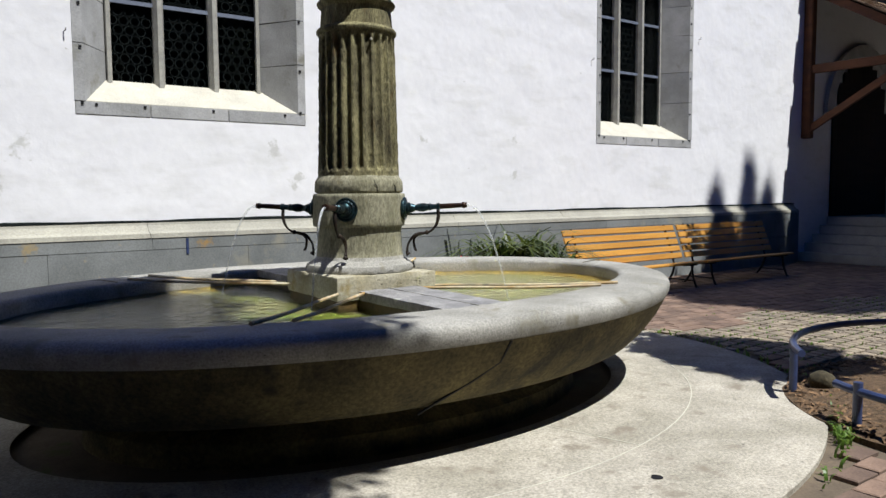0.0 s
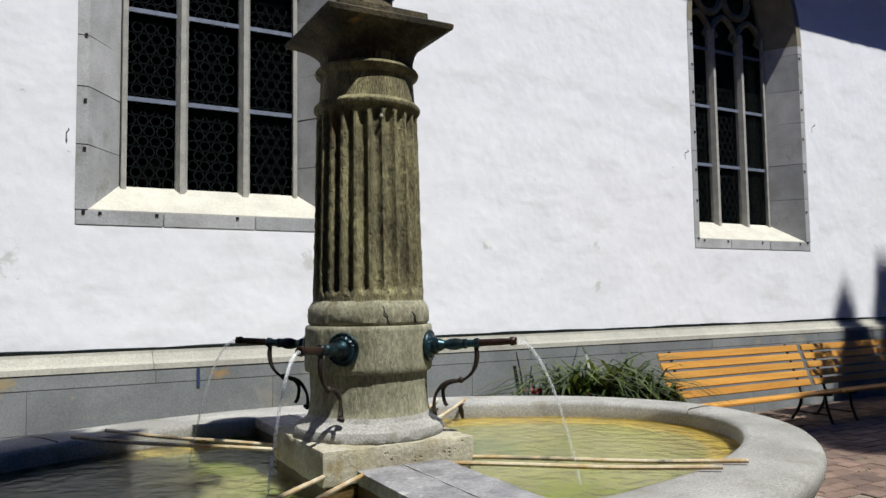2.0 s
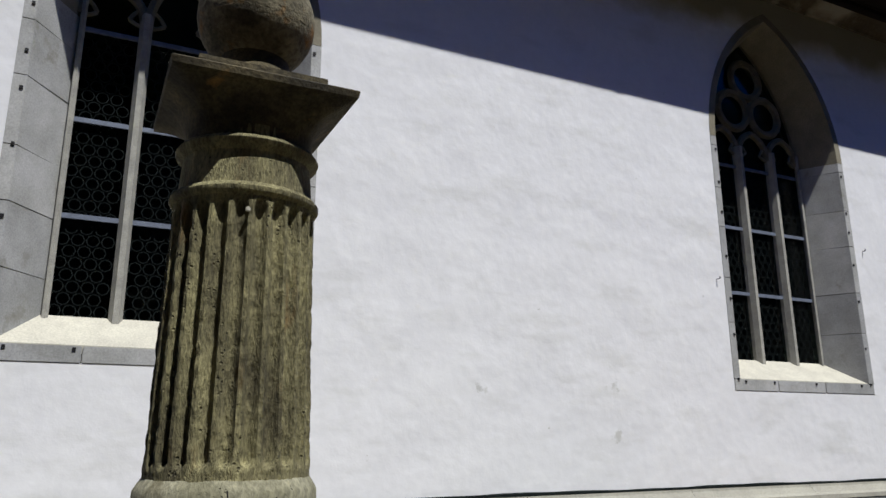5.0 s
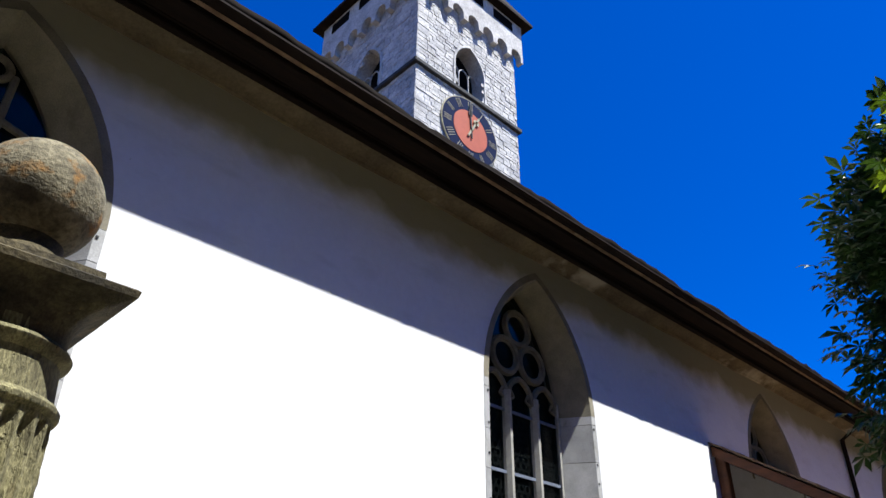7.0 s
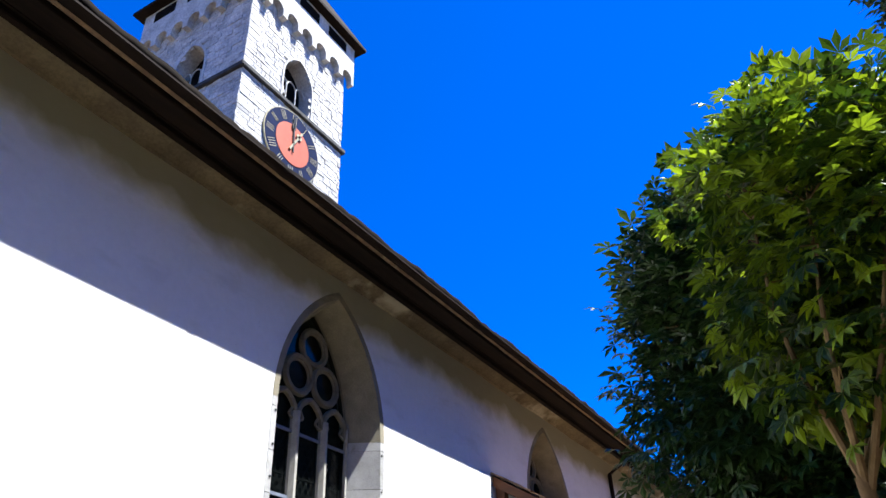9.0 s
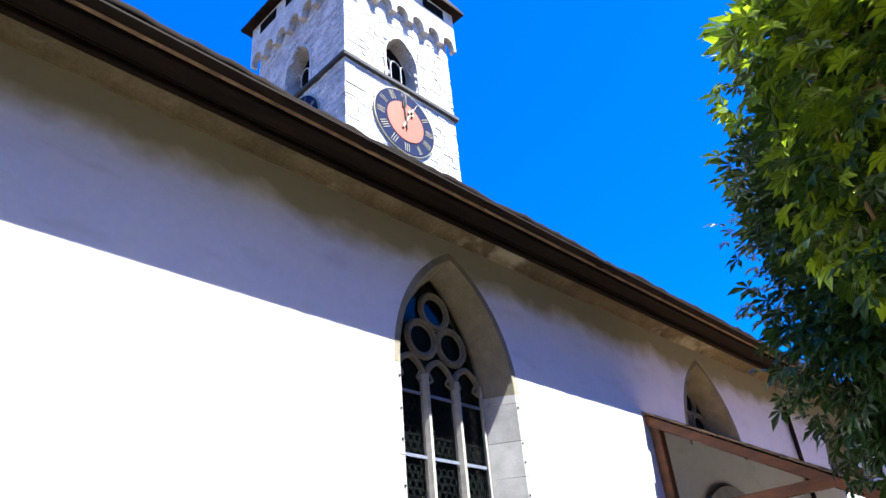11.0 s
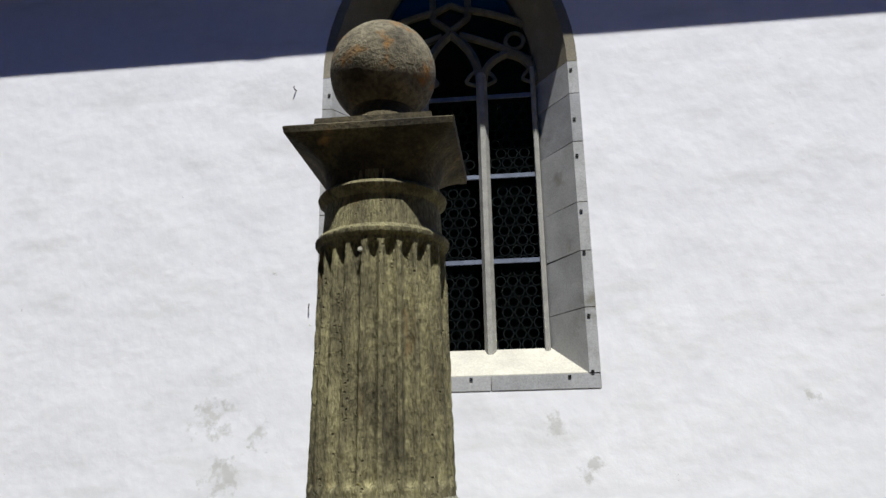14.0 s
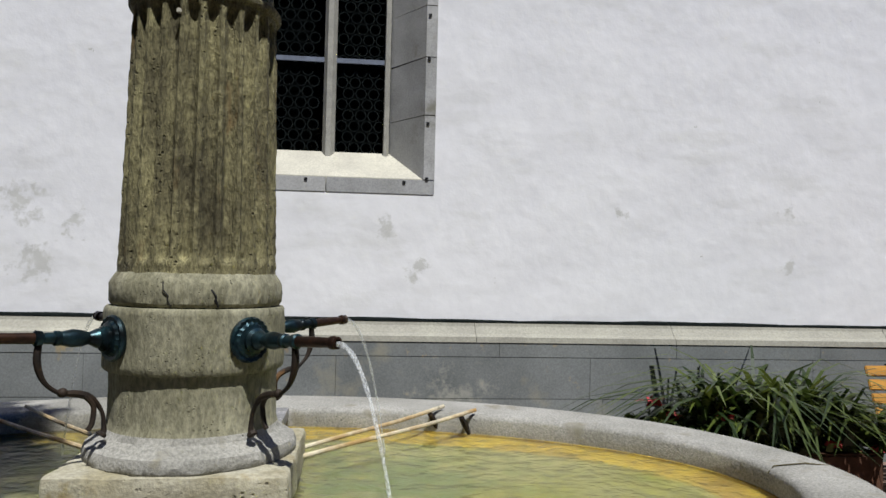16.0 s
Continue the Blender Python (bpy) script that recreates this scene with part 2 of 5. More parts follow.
COPPER_BROWN = mat("brown_copper_pipe", (0.055, 0.026, 0.015), (0.025, 0.014, 0.010), 0.4, 0.6, scale=20, fine=80, bump=0.2, depth=0.003)
IRON = mat("rusty_iron", (0.036, 0.022, 0.013), (0.011, 0.009, 0.008), 0.7, 0.3, scale=9, fine=80, bump=0.5, depth=0.004, spot=(0.17, 0.085, 0.03), spot_scale=6, spot_at=0.64)
ROD = mat("rusted_rod", (0.60, 0.54, 0.40), (0.36, 0.23, 0.09), 0.75, 0.1, scale=5, fine=60, bump=0.5, depth=0.004, spot=(0.04, 0.035, 0.03), spot_scale=2.5, spot_at=0.58)
LEAD = mat("window_lead", (0.020, 0.025, 0.025), (0.012, 0.015, 0.015), 0.95, 0.0, scale=20, fine=90, bump=0.0, spec=0.0)
BAR_BLUE = mat("painted_window_bar", (0.17, 0.20, 0.27), (0.12, 0.14, 0.19), 0.6, scale=12, fine=80, bump=0.2, depth=0.002)
MORTAR = mat("dark_mortar", (0.15, 0.14, 0.115), (0.09, 0.085, 0.07), 0.95, scale=8, bump=0.3)
ARCH_STONE = mat("brown_arch_sandstone", (0.27, 0.245, 0.18), (0.20, 0.18, 0.13), 0.9, scale=3, fine=60, bump=0.35, depth=0.008, spot=(0.16, 0.14, 0.10), spot_scale=2.0, spot_at=0.58)
# brownish tracery stone, darker than the mullions to paint in the shade there
TRACERY_SHADED = mat("brown_shaded_tracery_stone", (0.22, 0.20, 0.15), (0.15, 0.135, 0.10), 0.9, scale=8, fine=80, bump=0.3, depth=0.004)
MULLION = mat("mullion_stone", (0.40, 0.39, 0.35), (0.30, 0.295, 0.27), 0.9, scale=8, fine=80, bump=0.3, depth=0.004)
DARK_WOOD = mat("dark_roof_timber", (0.015, 0.009, 0.006), (0.008, 0.005, 0.0035), 0.85, scale=3, fine=50, bump=0.4, depth=0.006, spot=(0.15, 0.07, 0.025), spot_scale=2, spot_at=0.68, stretch=(0.3, 2, 2), spec=0.12)
ORANGE_WOOD = mat("stained_porch_timber", (0.13, 0.042, 0.012), (0.07, 0.023, 0.008), 0.7, scale=3, fine=50, bump=0.3, depth=0.004, stretch=(2, 0.4, 2))
BENCH_WOOD = mat("varnished_bench_wood", (0.52, 0.27, 0.055), (0.43, 0.20, 0.035), 0.5, scale=4, fine=60, bump=0.2, depth=0.003, stretch=(0.25, 3, 3), per_object=0.15)
BENCH_IRON = mat("black_bench_iron", (0.02, 0.02, 0.022), (0.012, 0.012, 0.013), 0.5, 0.5, scale=20, bump=0.2, depth=0.002)
BLUE_PAINT = mat("blue_painted_steel", (0.035, 0.055, 0.14), (0.025, 0.04, 0.10), 0.35, 0.0, scale=10, fine=80, bump=0.15, depth=0.002, spec=0.6)
PAVER = mat("red_brown_paver", (0.205, 0.14, 0.105), (0.13, 0.088, 0.068), 0.9, scale=4, fine=60, bump=0.4, depth=0.006, per_object=0.5)
PAVER_FAR = mat("red_brown_paver_far", (0.205, 0.14, 0.105), (0.13, 0.088, 0.068), 0.9, scale=4, fine=60, bump=0.4, depth=0.006, per_island=0.5)
SETT = mat("stone_sett", (0.27, 0.23, 0.17), (0.17, 0.14, 0.11), 0.9, scale=6, fine=60, bump=0.5, depth=0.008, per_island=0.5)
JOINT = mat("sandy_ground", (0.15, 0.115, 0.08), (0.09, 0.07, 0.05), 0.95, scale=3, fine=50, bump=0.5, depth=0.01, spot=(0.07, 0.10, 0.03), spot_scale=3, spot_at=0.6)
MULCH = mat("bark_mulch", (0.16, 0.10, 0.055), (0.07, 0.045, 0.025), 0.95, scale=25, fine=90, bump=1.0, depth=0.03)
STEP_STONE = mat("step_stone", (0.42, 0.41, 0.38), (0.32, 0.31, 0.29), 0.9, scale=3, fine=60, bump=0.3, depth=0.006)
TILE = mat("weathered_roof_tile", (0.22, 0.15, 0.09), (0.12, 0.08, 0.05), 0.9, scale=5, fine=50, bump=0.5, depth=0.008, spot=(0.28, 0.26, 0.18), spot_scale=4, spot_at=0.62, per_object=0.5)
TOWER_STONE = mat("tower_limestone", (0.60, 0.59, 0.56), (0.42, 0.41, 0.385), 0.95, scale=1.2, fine=9, bump=0.8, depth=0.06, spot=(0.33, 0.315, 0.28), spot_scale=2.2, spot_at=0.60, fine_mix=0.5, per_island=0.35)
TOWER_DARK = mat("tower_dark_stone", (0.06, 0.06, 0.058), (0.035, 0.035, 0.034), 0.9, scale=2, fine=30)
CLOCK_BLUE = mat("clock_blue", (0.006, 0.015, 0.055), (0.005, 0.011, 0.040), 0.85, scale=3, bump=0.0, spec=0.08)
CLOCK_RED = mat("clock_orange", (0.42, 0.085, 0.034), (0.36, 0.07, 0.028), 0.6, scale=2, bump=0.0)
GOLD = mat("gilt_metal", (0.52, 0.46, 0.27), (0.42, 0.37, 0.22), 0.4, 0.4, scale=5, bump=0.0)
BARK = mat("young_bark", (0.24, 0.165, 0.08), (0.14, 0.09, 0.045), 0.9, scale=10, fine=60, bump=0.6, depth=0.006, stretch=(1, 1, 0.3))
PLANTER = mat("brown_planter", (0.13, 0.06, 0.035), (0.08, 0.04, 0.025), 0.7, scale=6, bump=0.2)
RED_FLOWER = mat("red_bracts", (0.45, 0.05, 0.06), (0.28, 0.03, 0.04), 0.6, scale=20, bump=0.0)
NAIL = mat("dark_iron_nail", (0.025, 0.025, 0.028), None, 0.6, 0.6, scale=20, bump=0.0)
VOID = mat("unlit_opening", (0.012, 0.011, 0.010), None, 0.95, scale=3, bump=0.0, spec=0.0)
INNER = mat("dim_interior", (0.22, 0.21, 0.20), None, 0.95, scale=2, bump=0.2)


def leaf_mat(name, a, b, through_amount=0.45):
    m = bpy.data.materials.new(name)
    m.use_nodes = True
    n, l = m.node_tree.nodes, m.node_tree.links
    p = n["Principled BSDF"]
    p.inputs["Roughness"].default_value = 0.42
    g = n.new("ShaderNodeNewGeometry")
    r = n.new("ShaderNodeValToRGB")
    r.color_ramp.elements[0].position = 0.3
    r.color_ramp.elements[0].color, r.color_ramp.elements[1].color = (*a, 1), (*b, 1)
    l.new(g.outputs["Random Per Island"], r.inputs[0])
    l.new(r.outputs[0], p.inputs["Base Color"])
    tr = n.new("ShaderNodeBsdfTranslucent")
    br = n.new("ShaderNodeHueSaturation")
    br.inputs["Value"].default_value, br.inputs["Hue"].default_value = 1.8, 0.485
    l.new(r.outputs[0], br.inputs["Color"])
    l.new(br.outputs[0], tr.inputs["Color"])
    mx = n.new("ShaderNodeMixShader")
    mx.inputs[0].default_value = through_amount
    l.new(p.outputs[0], mx.inputs[1])
    l.new(tr.outputs[0], mx.inputs[2])
    l.new(mx.outputs[0], n["Material Output"].inputs["Surface"])
    return m


LEAF = leaf_mat("chestnut_leaf", (0.016, 0.044, 0.003), (0.21, 0.33, 0.011), 0.22)
LEAF_DARK = leaf_mat("dark_tree_leaf", (0.014, 0.04, 0.006), (0.03, 0.07, 0.010), 0.15)
GRASS = leaf_mat("planter_leaf", (0.015, 0.032, 0.006), (0.09, 0.12, 0.020), 0.22)


def glass_mat(name, tint, gloss, rough, wet=False):
    """A thin pane: part mirror, the rest lets light straight through."""
    m = bpy.data.materials.new(name)
    m.use_nodes = True
    n, l = m.node_tree.nodes, m.node_tree.links
    t = n.new("ShaderNodeBsdfRefraction" if wet else "ShaderNodeBsdfTransparent")
    t.inputs[0].default_value = (*tint, 1)
    if wet:
        t.inputs["IOR"].default_value, t.inputs["Roughness"].default_value = 1.33, 0.0
    g = n.new("ShaderNodeBsdfGlossy")
    g.inputs["Roughness"].default_value = rough
    f = n.new("ShaderNodeFresnel")
    f.inputs[0].default_value = gloss
    mx = n.new("ShaderNodeMixShader")
    l.new(f.outputs[0], mx.inputs[0])
    l.new(t.outputs[0], mx.inputs[1])
    l.new(g.outputs[0], mx.inputs[2])
    l.new(mx.outputs[0], n["Material Output"].inputs["Surface"])
    return m, n, l, g, f, t


GLASS = glass_mat("bottle_glass", (0.14, 0.19, 0.165), 1.3, 0.08)[0]
WATER, _wn, _wl, _wg, _wf, _wt = glass_mat("basin_water", (0.88, 0.93, 0.80), 1.33, 0.02, True)
_tc = _wn.new("ShaderNodeTexCoord")
_wz = _wn.new("ShaderNodeTexNoise")
_wz.inputs["Scale"].default_value, _wz.inputs["Detail"].default_value = 10.0, 5.0
_wb = _wn.new("ShaderNodeBump")
_wb.inputs["Strength"].default_value, _wb.inputs["Distance"].default_value = 0.8, 0.04
_wl.new(_tc.outputs["Object"], _wz.inputs["Vector"])
_wl.new(_wz.outputs["Fac"], _wb.inputs["Height"])
for _sock in (_wg, _wt, _wf):
    _wl.new(_wb.outputs[0], _sock.inputs["Normal"])
STREAM = bpy.data.materials.new("falling_water")
STREAM.use_nodes = True
_sn, _sl = STREAM.node_tree.nodes, STREAM.node_tree.links
_sb = _sn["Principled BSDF"]
_sb.inputs["Base Color"].default_value, _sb.inputs["Roughness"].default_value = (0.85, 0.88, 0.90, 1), 0.12
_st = _sn.new("ShaderNodeBsdfTransparent")
_sx = _sn.new("ShaderNodeMixShader")
_sz = _sn.new("ShaderNodeTexNoise")
_sz.inputs["Scale"].default_value = 60.0
_sr = _sn.new("ShaderNodeMapRange")
_sr.inputs[1].default_value, _sr.inputs[2].default_value, _sr.inputs[3].default_value, _sr.inputs[4].default_value = 0.40, 0.66, 0.07, 0.55
_sl.new(_sz.outputs["Fac"], _sr.inputs[0])
_sl.new(_sr.outputs[0], _sx.inputs[0])
_sl.new(_st.outputs[0], _sx.inputs[1])
_sl.new(_sb.outputs[0], _sx.inputs[2])
_sl.new(_sx.outputs[0], _sn["Material Output"].inputs["Surface"])


# ---- building helpers ----
def part(name, bm, material, parent=None, label="", smooth=False, angle=35):
    me = bpy.data.meshes.new(name)
    bmesh.ops.recalc_face_normals(bm, faces=bm.faces)
    bm.to_mesh(me)
    bm.free()
    me.materials.append(material)
    if smooth:
        me.shade_smooth()
        me.set_sharp_from_angle(angle=radians(angle))
    ob = new(name, me)
    if parent:
        ob.parent = parent
    if label:
        ob["label"] = label
    return ob


def mesh_from(name, verts, faces, material, parent=None, smooth=False):
    me = bpy.data.meshes.new(name)
    me.from_pydata(verts, [], faces)
    me.update()
    me.materials.append(material)
    if smooth:
        me.shade_smooth()
    ob = new(name, me)
    if parent:
        ob.parent = parent
    return ob


def thing(name, label, category, group="", kind="", at=(0, 0, 0), rz=0.0):
    e = new(name)
    e.empty_display_size = 0.1
    e.matrix_basis = pose(*at, 0, 0, rz)
    return tagged(e, label, category, group, kind)


def box(bm, x0, x1, y0, y1, z0, z1, bevel=0.0, m=None):
    b = bm if not bevel else bmesh.new()
    r = bmesh.ops.create_cube(b, size=1)
    bmesh.ops.transform(b, matrix=Matrix.LocRotScale(((x0 + x1) / 2, (y0 + y1) / 2, (z0 + z1) / 2), None, (x1 - x0, y1 - y0, z1 - z0)), verts=r["verts"])
    vs = r["verts"]
    if bevel:
        bmesh.ops.bevel(b, geom=b.edges[:], offset=bevel, segments=2, affect="EDGES")
        vs = b.verts[:]
    if m is not None:
        bmesh.ops.transform(b, matrix=m, verts=vs)
    if bevel:
        me = bpy.data.meshes.new("tmp")
        b.to_mesh(me)
        b.free()
        bm.from_mesh(me)
        bpy.data.meshes.remove(me)
    return bm


def boxed(*a, **k):
    return box(bmesh.new(), *a, **k)


def worn(x0, x1, y0, y1, z0, z1, step=0.035, r=0.02, amp=0.006, seed=0.0):
    """A weathered block: rounded edges, dents and chips."""
    bm = bmesh.new()
    lo, hi = Vector((x0, y0, z0)), Vector((x1, y1, z1))
    for ax in range(3):
        a, b = [k for k in range(3) if k != ax]
        na, nb = max(2, int((hi[a] - lo[a]) / step)), max(2, int((hi[b] - lo[b]) / step))
        for side in (lo[ax], hi[ax]):
            grid = []
            for i in range(na + 1):
                for j in range(nb + 1):
                    p = Vector()
                    p[ax], p[a], p[b] = side, lo[a] + (hi[a] - lo[a]) * i / na, lo[b] + (hi[b] - lo[b]) * j / nb
                    grid.append(bm.verts.new(p))
            for i in range(na):
                for j in range(nb):
                    k = i * (nb + 1) + j
                    bm.faces.new((grid[k], grid[k + 1], grid[k + nb + 2], grid[k + nb + 1]))
    bmesh.ops.remove_doubles(bm, verts=bm.verts, dist=0.0005)
    for v in bm.verts:
        p = v.co.copy()
        chip = r * (1.0 + 1.1 * max(0.0, noise.noise(p * 7 + Vector((seed, 0, 0)))) * 2)
        q = Vector([min(max(p[k], lo[k] + chip), hi[k] - chip) for k in range(3)])
        d = p - q
        if d.length > 1e-6:
            n = d.normalized()
            p = q + n * chip
            p += n * amp * (noise.noise(p * 9 + Vector((seed, 3, 0))) + 0.6 * noise.noise(p * 28))
        v.co = p
    return bm


def lathe(bm, profile, seg=48, centre=(0, 0, 0), cap=True, shape=None):
    """Rings of (radius, z); shape(angle, radius, z) may change the radius."""
    rings = []
    for r, z in profile:
        ring = []
        for i in range(seg):
            a = 2 * math.pi * i / seg
            q = shape(a, r, z) if shape else r
            ring.append(bm.verts.new((centre[0] + q * math.cos(a), centre[1] + q * math.sin(a), centre[2] + z)))
        rings.append(ring)
    for p, q in zip(rings, rings[1:]):
        for i in range(seg):
            j = (i + 1) % seg
            bm.faces.new((p[i], p[j], q[j], q[i]))
    if cap:
        bm.faces.new(rings[0][::-1])
        bm.faces.new(rings[-1])
    return bm


def tube(bm, pts, radii, seg=8):
    """A round bar along points."""
    pts = [Vector(p) for p in pts]
    if isinstance(radii, (int, float)):
        radii = [radii] * len(pts)
    rings = []
    side = None
    for i, p in enumerate(pts):
        d = (pts[min(i + 1, len(pts) - 1)] - pts[max(i - 1, 0)]).normalized()
        if side is None:
            side = d.orthogonal().normalized()
        side = (side - d * side.dot(d)).normalized()
        up = d.cross(side)
        rings.append([bm.verts.new(p + radii[i] * (math.cos(2 * math.pi * k / seg) * side + math.sin(2 * math.pi * k / seg) * up)) for k in range(seg)])
    for p, q in zip(rings, rings[1:]):
        for i in range(seg):
            j = (i + 1) % seg
            bm.faces.new((p[i], p[j], q[j], q[i]))
    bm.faces.new(rings[0][::-1])
    bm.faces.new(rings[-1])
    return bm


def curve_pts(ctrl, n=6):
    """Points on a smooth line through the controls."""
    c = [Vector(p) for p in ctrl]
    c = [2 * c[0] - c[1]] + c + [2 * c[-1] - c[-2]]
    out = []
    for i in range(1, len(c) - 2):
        for k in range(n):
            t = k / n
            out.append(0.5 * (2 * c[i] + (c[i + 1] - c[i - 1]) * t + (2 * c[i - 1] - 5 * c[i] + 4 * c[i + 1] - c[i + 2]) * t * t + (3 * c[i] - c[i - 1] - 3 * c[i + 1] + c[i + 2]) * t ** 3))
    return out + [c[-2]]


def loft(bm, loops, closed=True):
    """Skin between loops of equally many points."""
    rows = [[bm.verts.new(p) for p in lp] for lp in loops]
    for p, q in zip(rows, rows[1:]):
        for i in range(len(p) if closed else len(p) - 1):
            j = (i + 1) % len(p)
            bm.faces.new((p[i], p[j], q[j], q[i]))
    return rows


# ---- the church: wall, windows, eaves ----
WALL_Y, WALL_BACK = 8.87, 9.75
SPRING = 5.6
WINDOWS = [(3.02, 2.28, 1.33), (11.02, 2.23, 1.31), (19.10, 5.75, 1.30), (27.1, 5.75, 1.30), (-4.98, 2.28, 1.33)]   # middle, foot, half width


def arch_z(dx, hw, rise, spring=SPRING):
    """Height of a pointed arch over dx from its middle."""
    r = (rise * rise + hw * hw) / (2 * hw)
    return spring + math.sqrt(max(r * r - (abs(dx) + r - hw) ** 2, 0.0))


def arch_loop(cx, y, hw, foot, rise, n=14, spring=SPRING):
    """A pointed opening's outline: foot left, foot right, up and over the apex."""
    pts = [(cx - hw, y, foot), (cx + hw, y, foot), (cx + hw, y, spring)]
    for i in range(1, 2 * n):
        dx = hw * math.cos(math.pi * i / (2 * n))
        pts.append((cx + dx, y, arch_z(dx, hw, rise, spring)))
    return pts + [(cx - hw, y, spring)]


RISE = 2.16


def build_wall():
    bm = bmesh.new()
    top, x0, x1 = 8.3, -14.0, 46.0
    for y in (WALL_Y, WALL_BACK):
        edges = [x0]
        for cx, foot, hw in sorted(WINDOWS):
            edges += [cx - hw, cx + hw]
            f = [bm.verts.new(p) for p in ((cx - hw, y, G), (cx + hw, y, G), (cx + hw, y, foot), (cx - hw, y, foot))]
            bm.faces.new(f)
            lp = arch_loop(cx, y, hw, foot, RISE)[2:]
            for p, q in zip(lp, lp[1:]):
                bm.faces.new([bm.verts.new(v) for v in (p, q, (q[0], y, top), (p[0], y, top))])
        edges.append(x1)
        for a, b in zip(edges[::2], edges[1::2]):
            bm.faces.new([bm.verts.new(v) for v in ((a, y, G), (b, y, G), (b, y, top), (a, y, top))])
    for cx, foot, hw in WINDOWS:
        loft(bm, [arch_loop(cx, y, hw, foot, RISE) for y in (WALL_Y, WALL_BACK)])
    for x in (x0, x1):
        bm.faces.new([bm.verts.new(v) for v in ((x, WALL_Y, G), (x, WALL_BACK, G), (x, WALL_BACK, top), (x, WALL_Y, top))])
    bm.faces.new([bm.verts.new(v) for v in ((x0, WALL_Y, top), (x1, WALL_Y, top), (x1, WALL_BACK, top), (x0, WALL_BACK, top))])
    bmesh.ops.remove_doubles(bm, verts=bm.verts, dist=0.0005)
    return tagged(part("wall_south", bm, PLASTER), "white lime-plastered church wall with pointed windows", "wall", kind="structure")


build_wall()


def build_window(cx, foot, hw, name, detailed=True):
    """Splayed stone surround, mullions, tracery, saddle bars and leaded lights."""
    w = tagged(new(name), "tall pointed church window with grey stone surround and leaded lights", "window", kind="structure")
    gy, ghw, gfoot, grise = 9.33, 0.9, foot + 0.445, 1.89
    short = foot > 4
    # blocks of the surround, course by course, on both sides
    zs = [foot + 0.1415]
    rnd = random.Random(int(cx * 10))
    while zs[-1] < SPRING - 0.3:
        zs.append(min(zs[-1] + rnd.uniform(0.48, 0.72), SPRING))
    if SPRING - zs[-1] > 0.01:
        zs.append(SPRING)
    F = 0.10

    for s in (-1, 1):
        last = 0.0
        core = [(hw + 0.001, WALL_Y + 0.004), (hw - F + 0.004, WALL_Y + 0.004), (ghw + 0.028, gy + 0.002), (hw + 0.001, gy + 0.11)]
        bm = bmesh.new()
        loft(bm, [[(cx + s * px, py, z) for px, py in core] for z in (zs[0], SPRING)])
        part("mortar", bm, MORTAR, w, "dark mortar bed of the stones")
        for za, zb in zip(zs, zs[1:]):
            g = 0.004 + rnd.uniform(0, 0.0015)
            tilt = rnd.uniform(-0.012, 0.012)
            bm = bmesh.new()
            prof = [(hw + 0.002, WALL_Y - 0.006), (hw - F, WALL_Y - 0.006), (ghw + 0.02, gy), (ghw + 0.02, gy + 0.12), (hw + 0.002, gy + 0.12)]
            loft(bm, [[(cx + s * px, py, za + g + last) for px, py in prof], [(cx + s * px, py, zb - g + (tilt if py > WALL_Y else 0)) for px, py in prof]])
            for lv in (bm.verts[:5], bm.verts[5:10]):
                bm.faces.new(lv)
            part("surround_block", bm, SANDSTONE, w)
    # the arch of the surround
    n = 14
    o1 = arch_loop(cx, WALL_Y - 0.006, hw + 0.002, foot, RISE, n)[2:]
    o2 = arch_loop(cx, WALL_Y - 0.006, hw - F, foot, RISE - 0.13, n)[2:]
    o3 = arch_loop(cx, gy, ghw + 0.02, foot, grise, n)[2:]
    o4 = arch_loop(cx, gy + 0.12, ghw + 0.02, foot, grise, n)[2:]
    bm = bmesh.new()
    loft(bm, [o1, o2, o3, o4], closed=False)
    part("surround_arch", bm, ARCH_STONE, w)
    # sill: flush front course and sloped pale weathering
    bm = bmesh.new()
    prof = [(WALL_Y + 0.012, foot + 0.08), (WALL_Y + 0.012, foot + 0.15), (gy, gfoot), (gy + 0.12, gfoot), (gy + 0.12, foot + 0.08)]
    loft(bm, [[(cx - hw + F, py, pz) for py, pz in prof], [(cx + hw - F, py, pz) for py, pz in prof]])
    part("sill", bm, SILL_STONE, w, "pale sloping stone sill")
    for k, (xa, xb) in enumerate(((-hw, -0.42 * hw), (-0.42 * hw, 0.25 * hw), (0.25 * hw, hw))):
        part("sill_course", boxed(cx + xa + 0.003, cx + xb - 0.003, WALL_Y - 0.006, WALL_Y + 0.3, foot, foot + 0.14, bevel=0.006), SANDSTONE, w)
    # mullions
    for s in (-1, 1):
        mx = cx + s * 0.325
        ztop = SPRING + (0.15 if not short else 0.3)
        bm = bmesh.new()
        pr = [(-0.025, 9.24), (0.025, 9.24), (0.06, 9.31), (0.06, 9.40), (-0.06, 9.40), (-0.06, 9.31)]
        loft(bm, [[(mx + a, b, gfoot - 0.16) for a, b in pr], [(mx + a, b, ztop) for a, b in pr]])
        part("mullion", bm, MULLION, w)
    # jamb roll beside the outer lights
    for s in (-1, 1):
        bm = bmesh.new()
        tube(bm, [(cx + s * 0.885, 9.30, gfoot - 0.05), (cx + s * 0.885, 9.30, SPRING + 0.2)], 0.03, 6)
        part("jamb_roll", bm, MULLION, w)
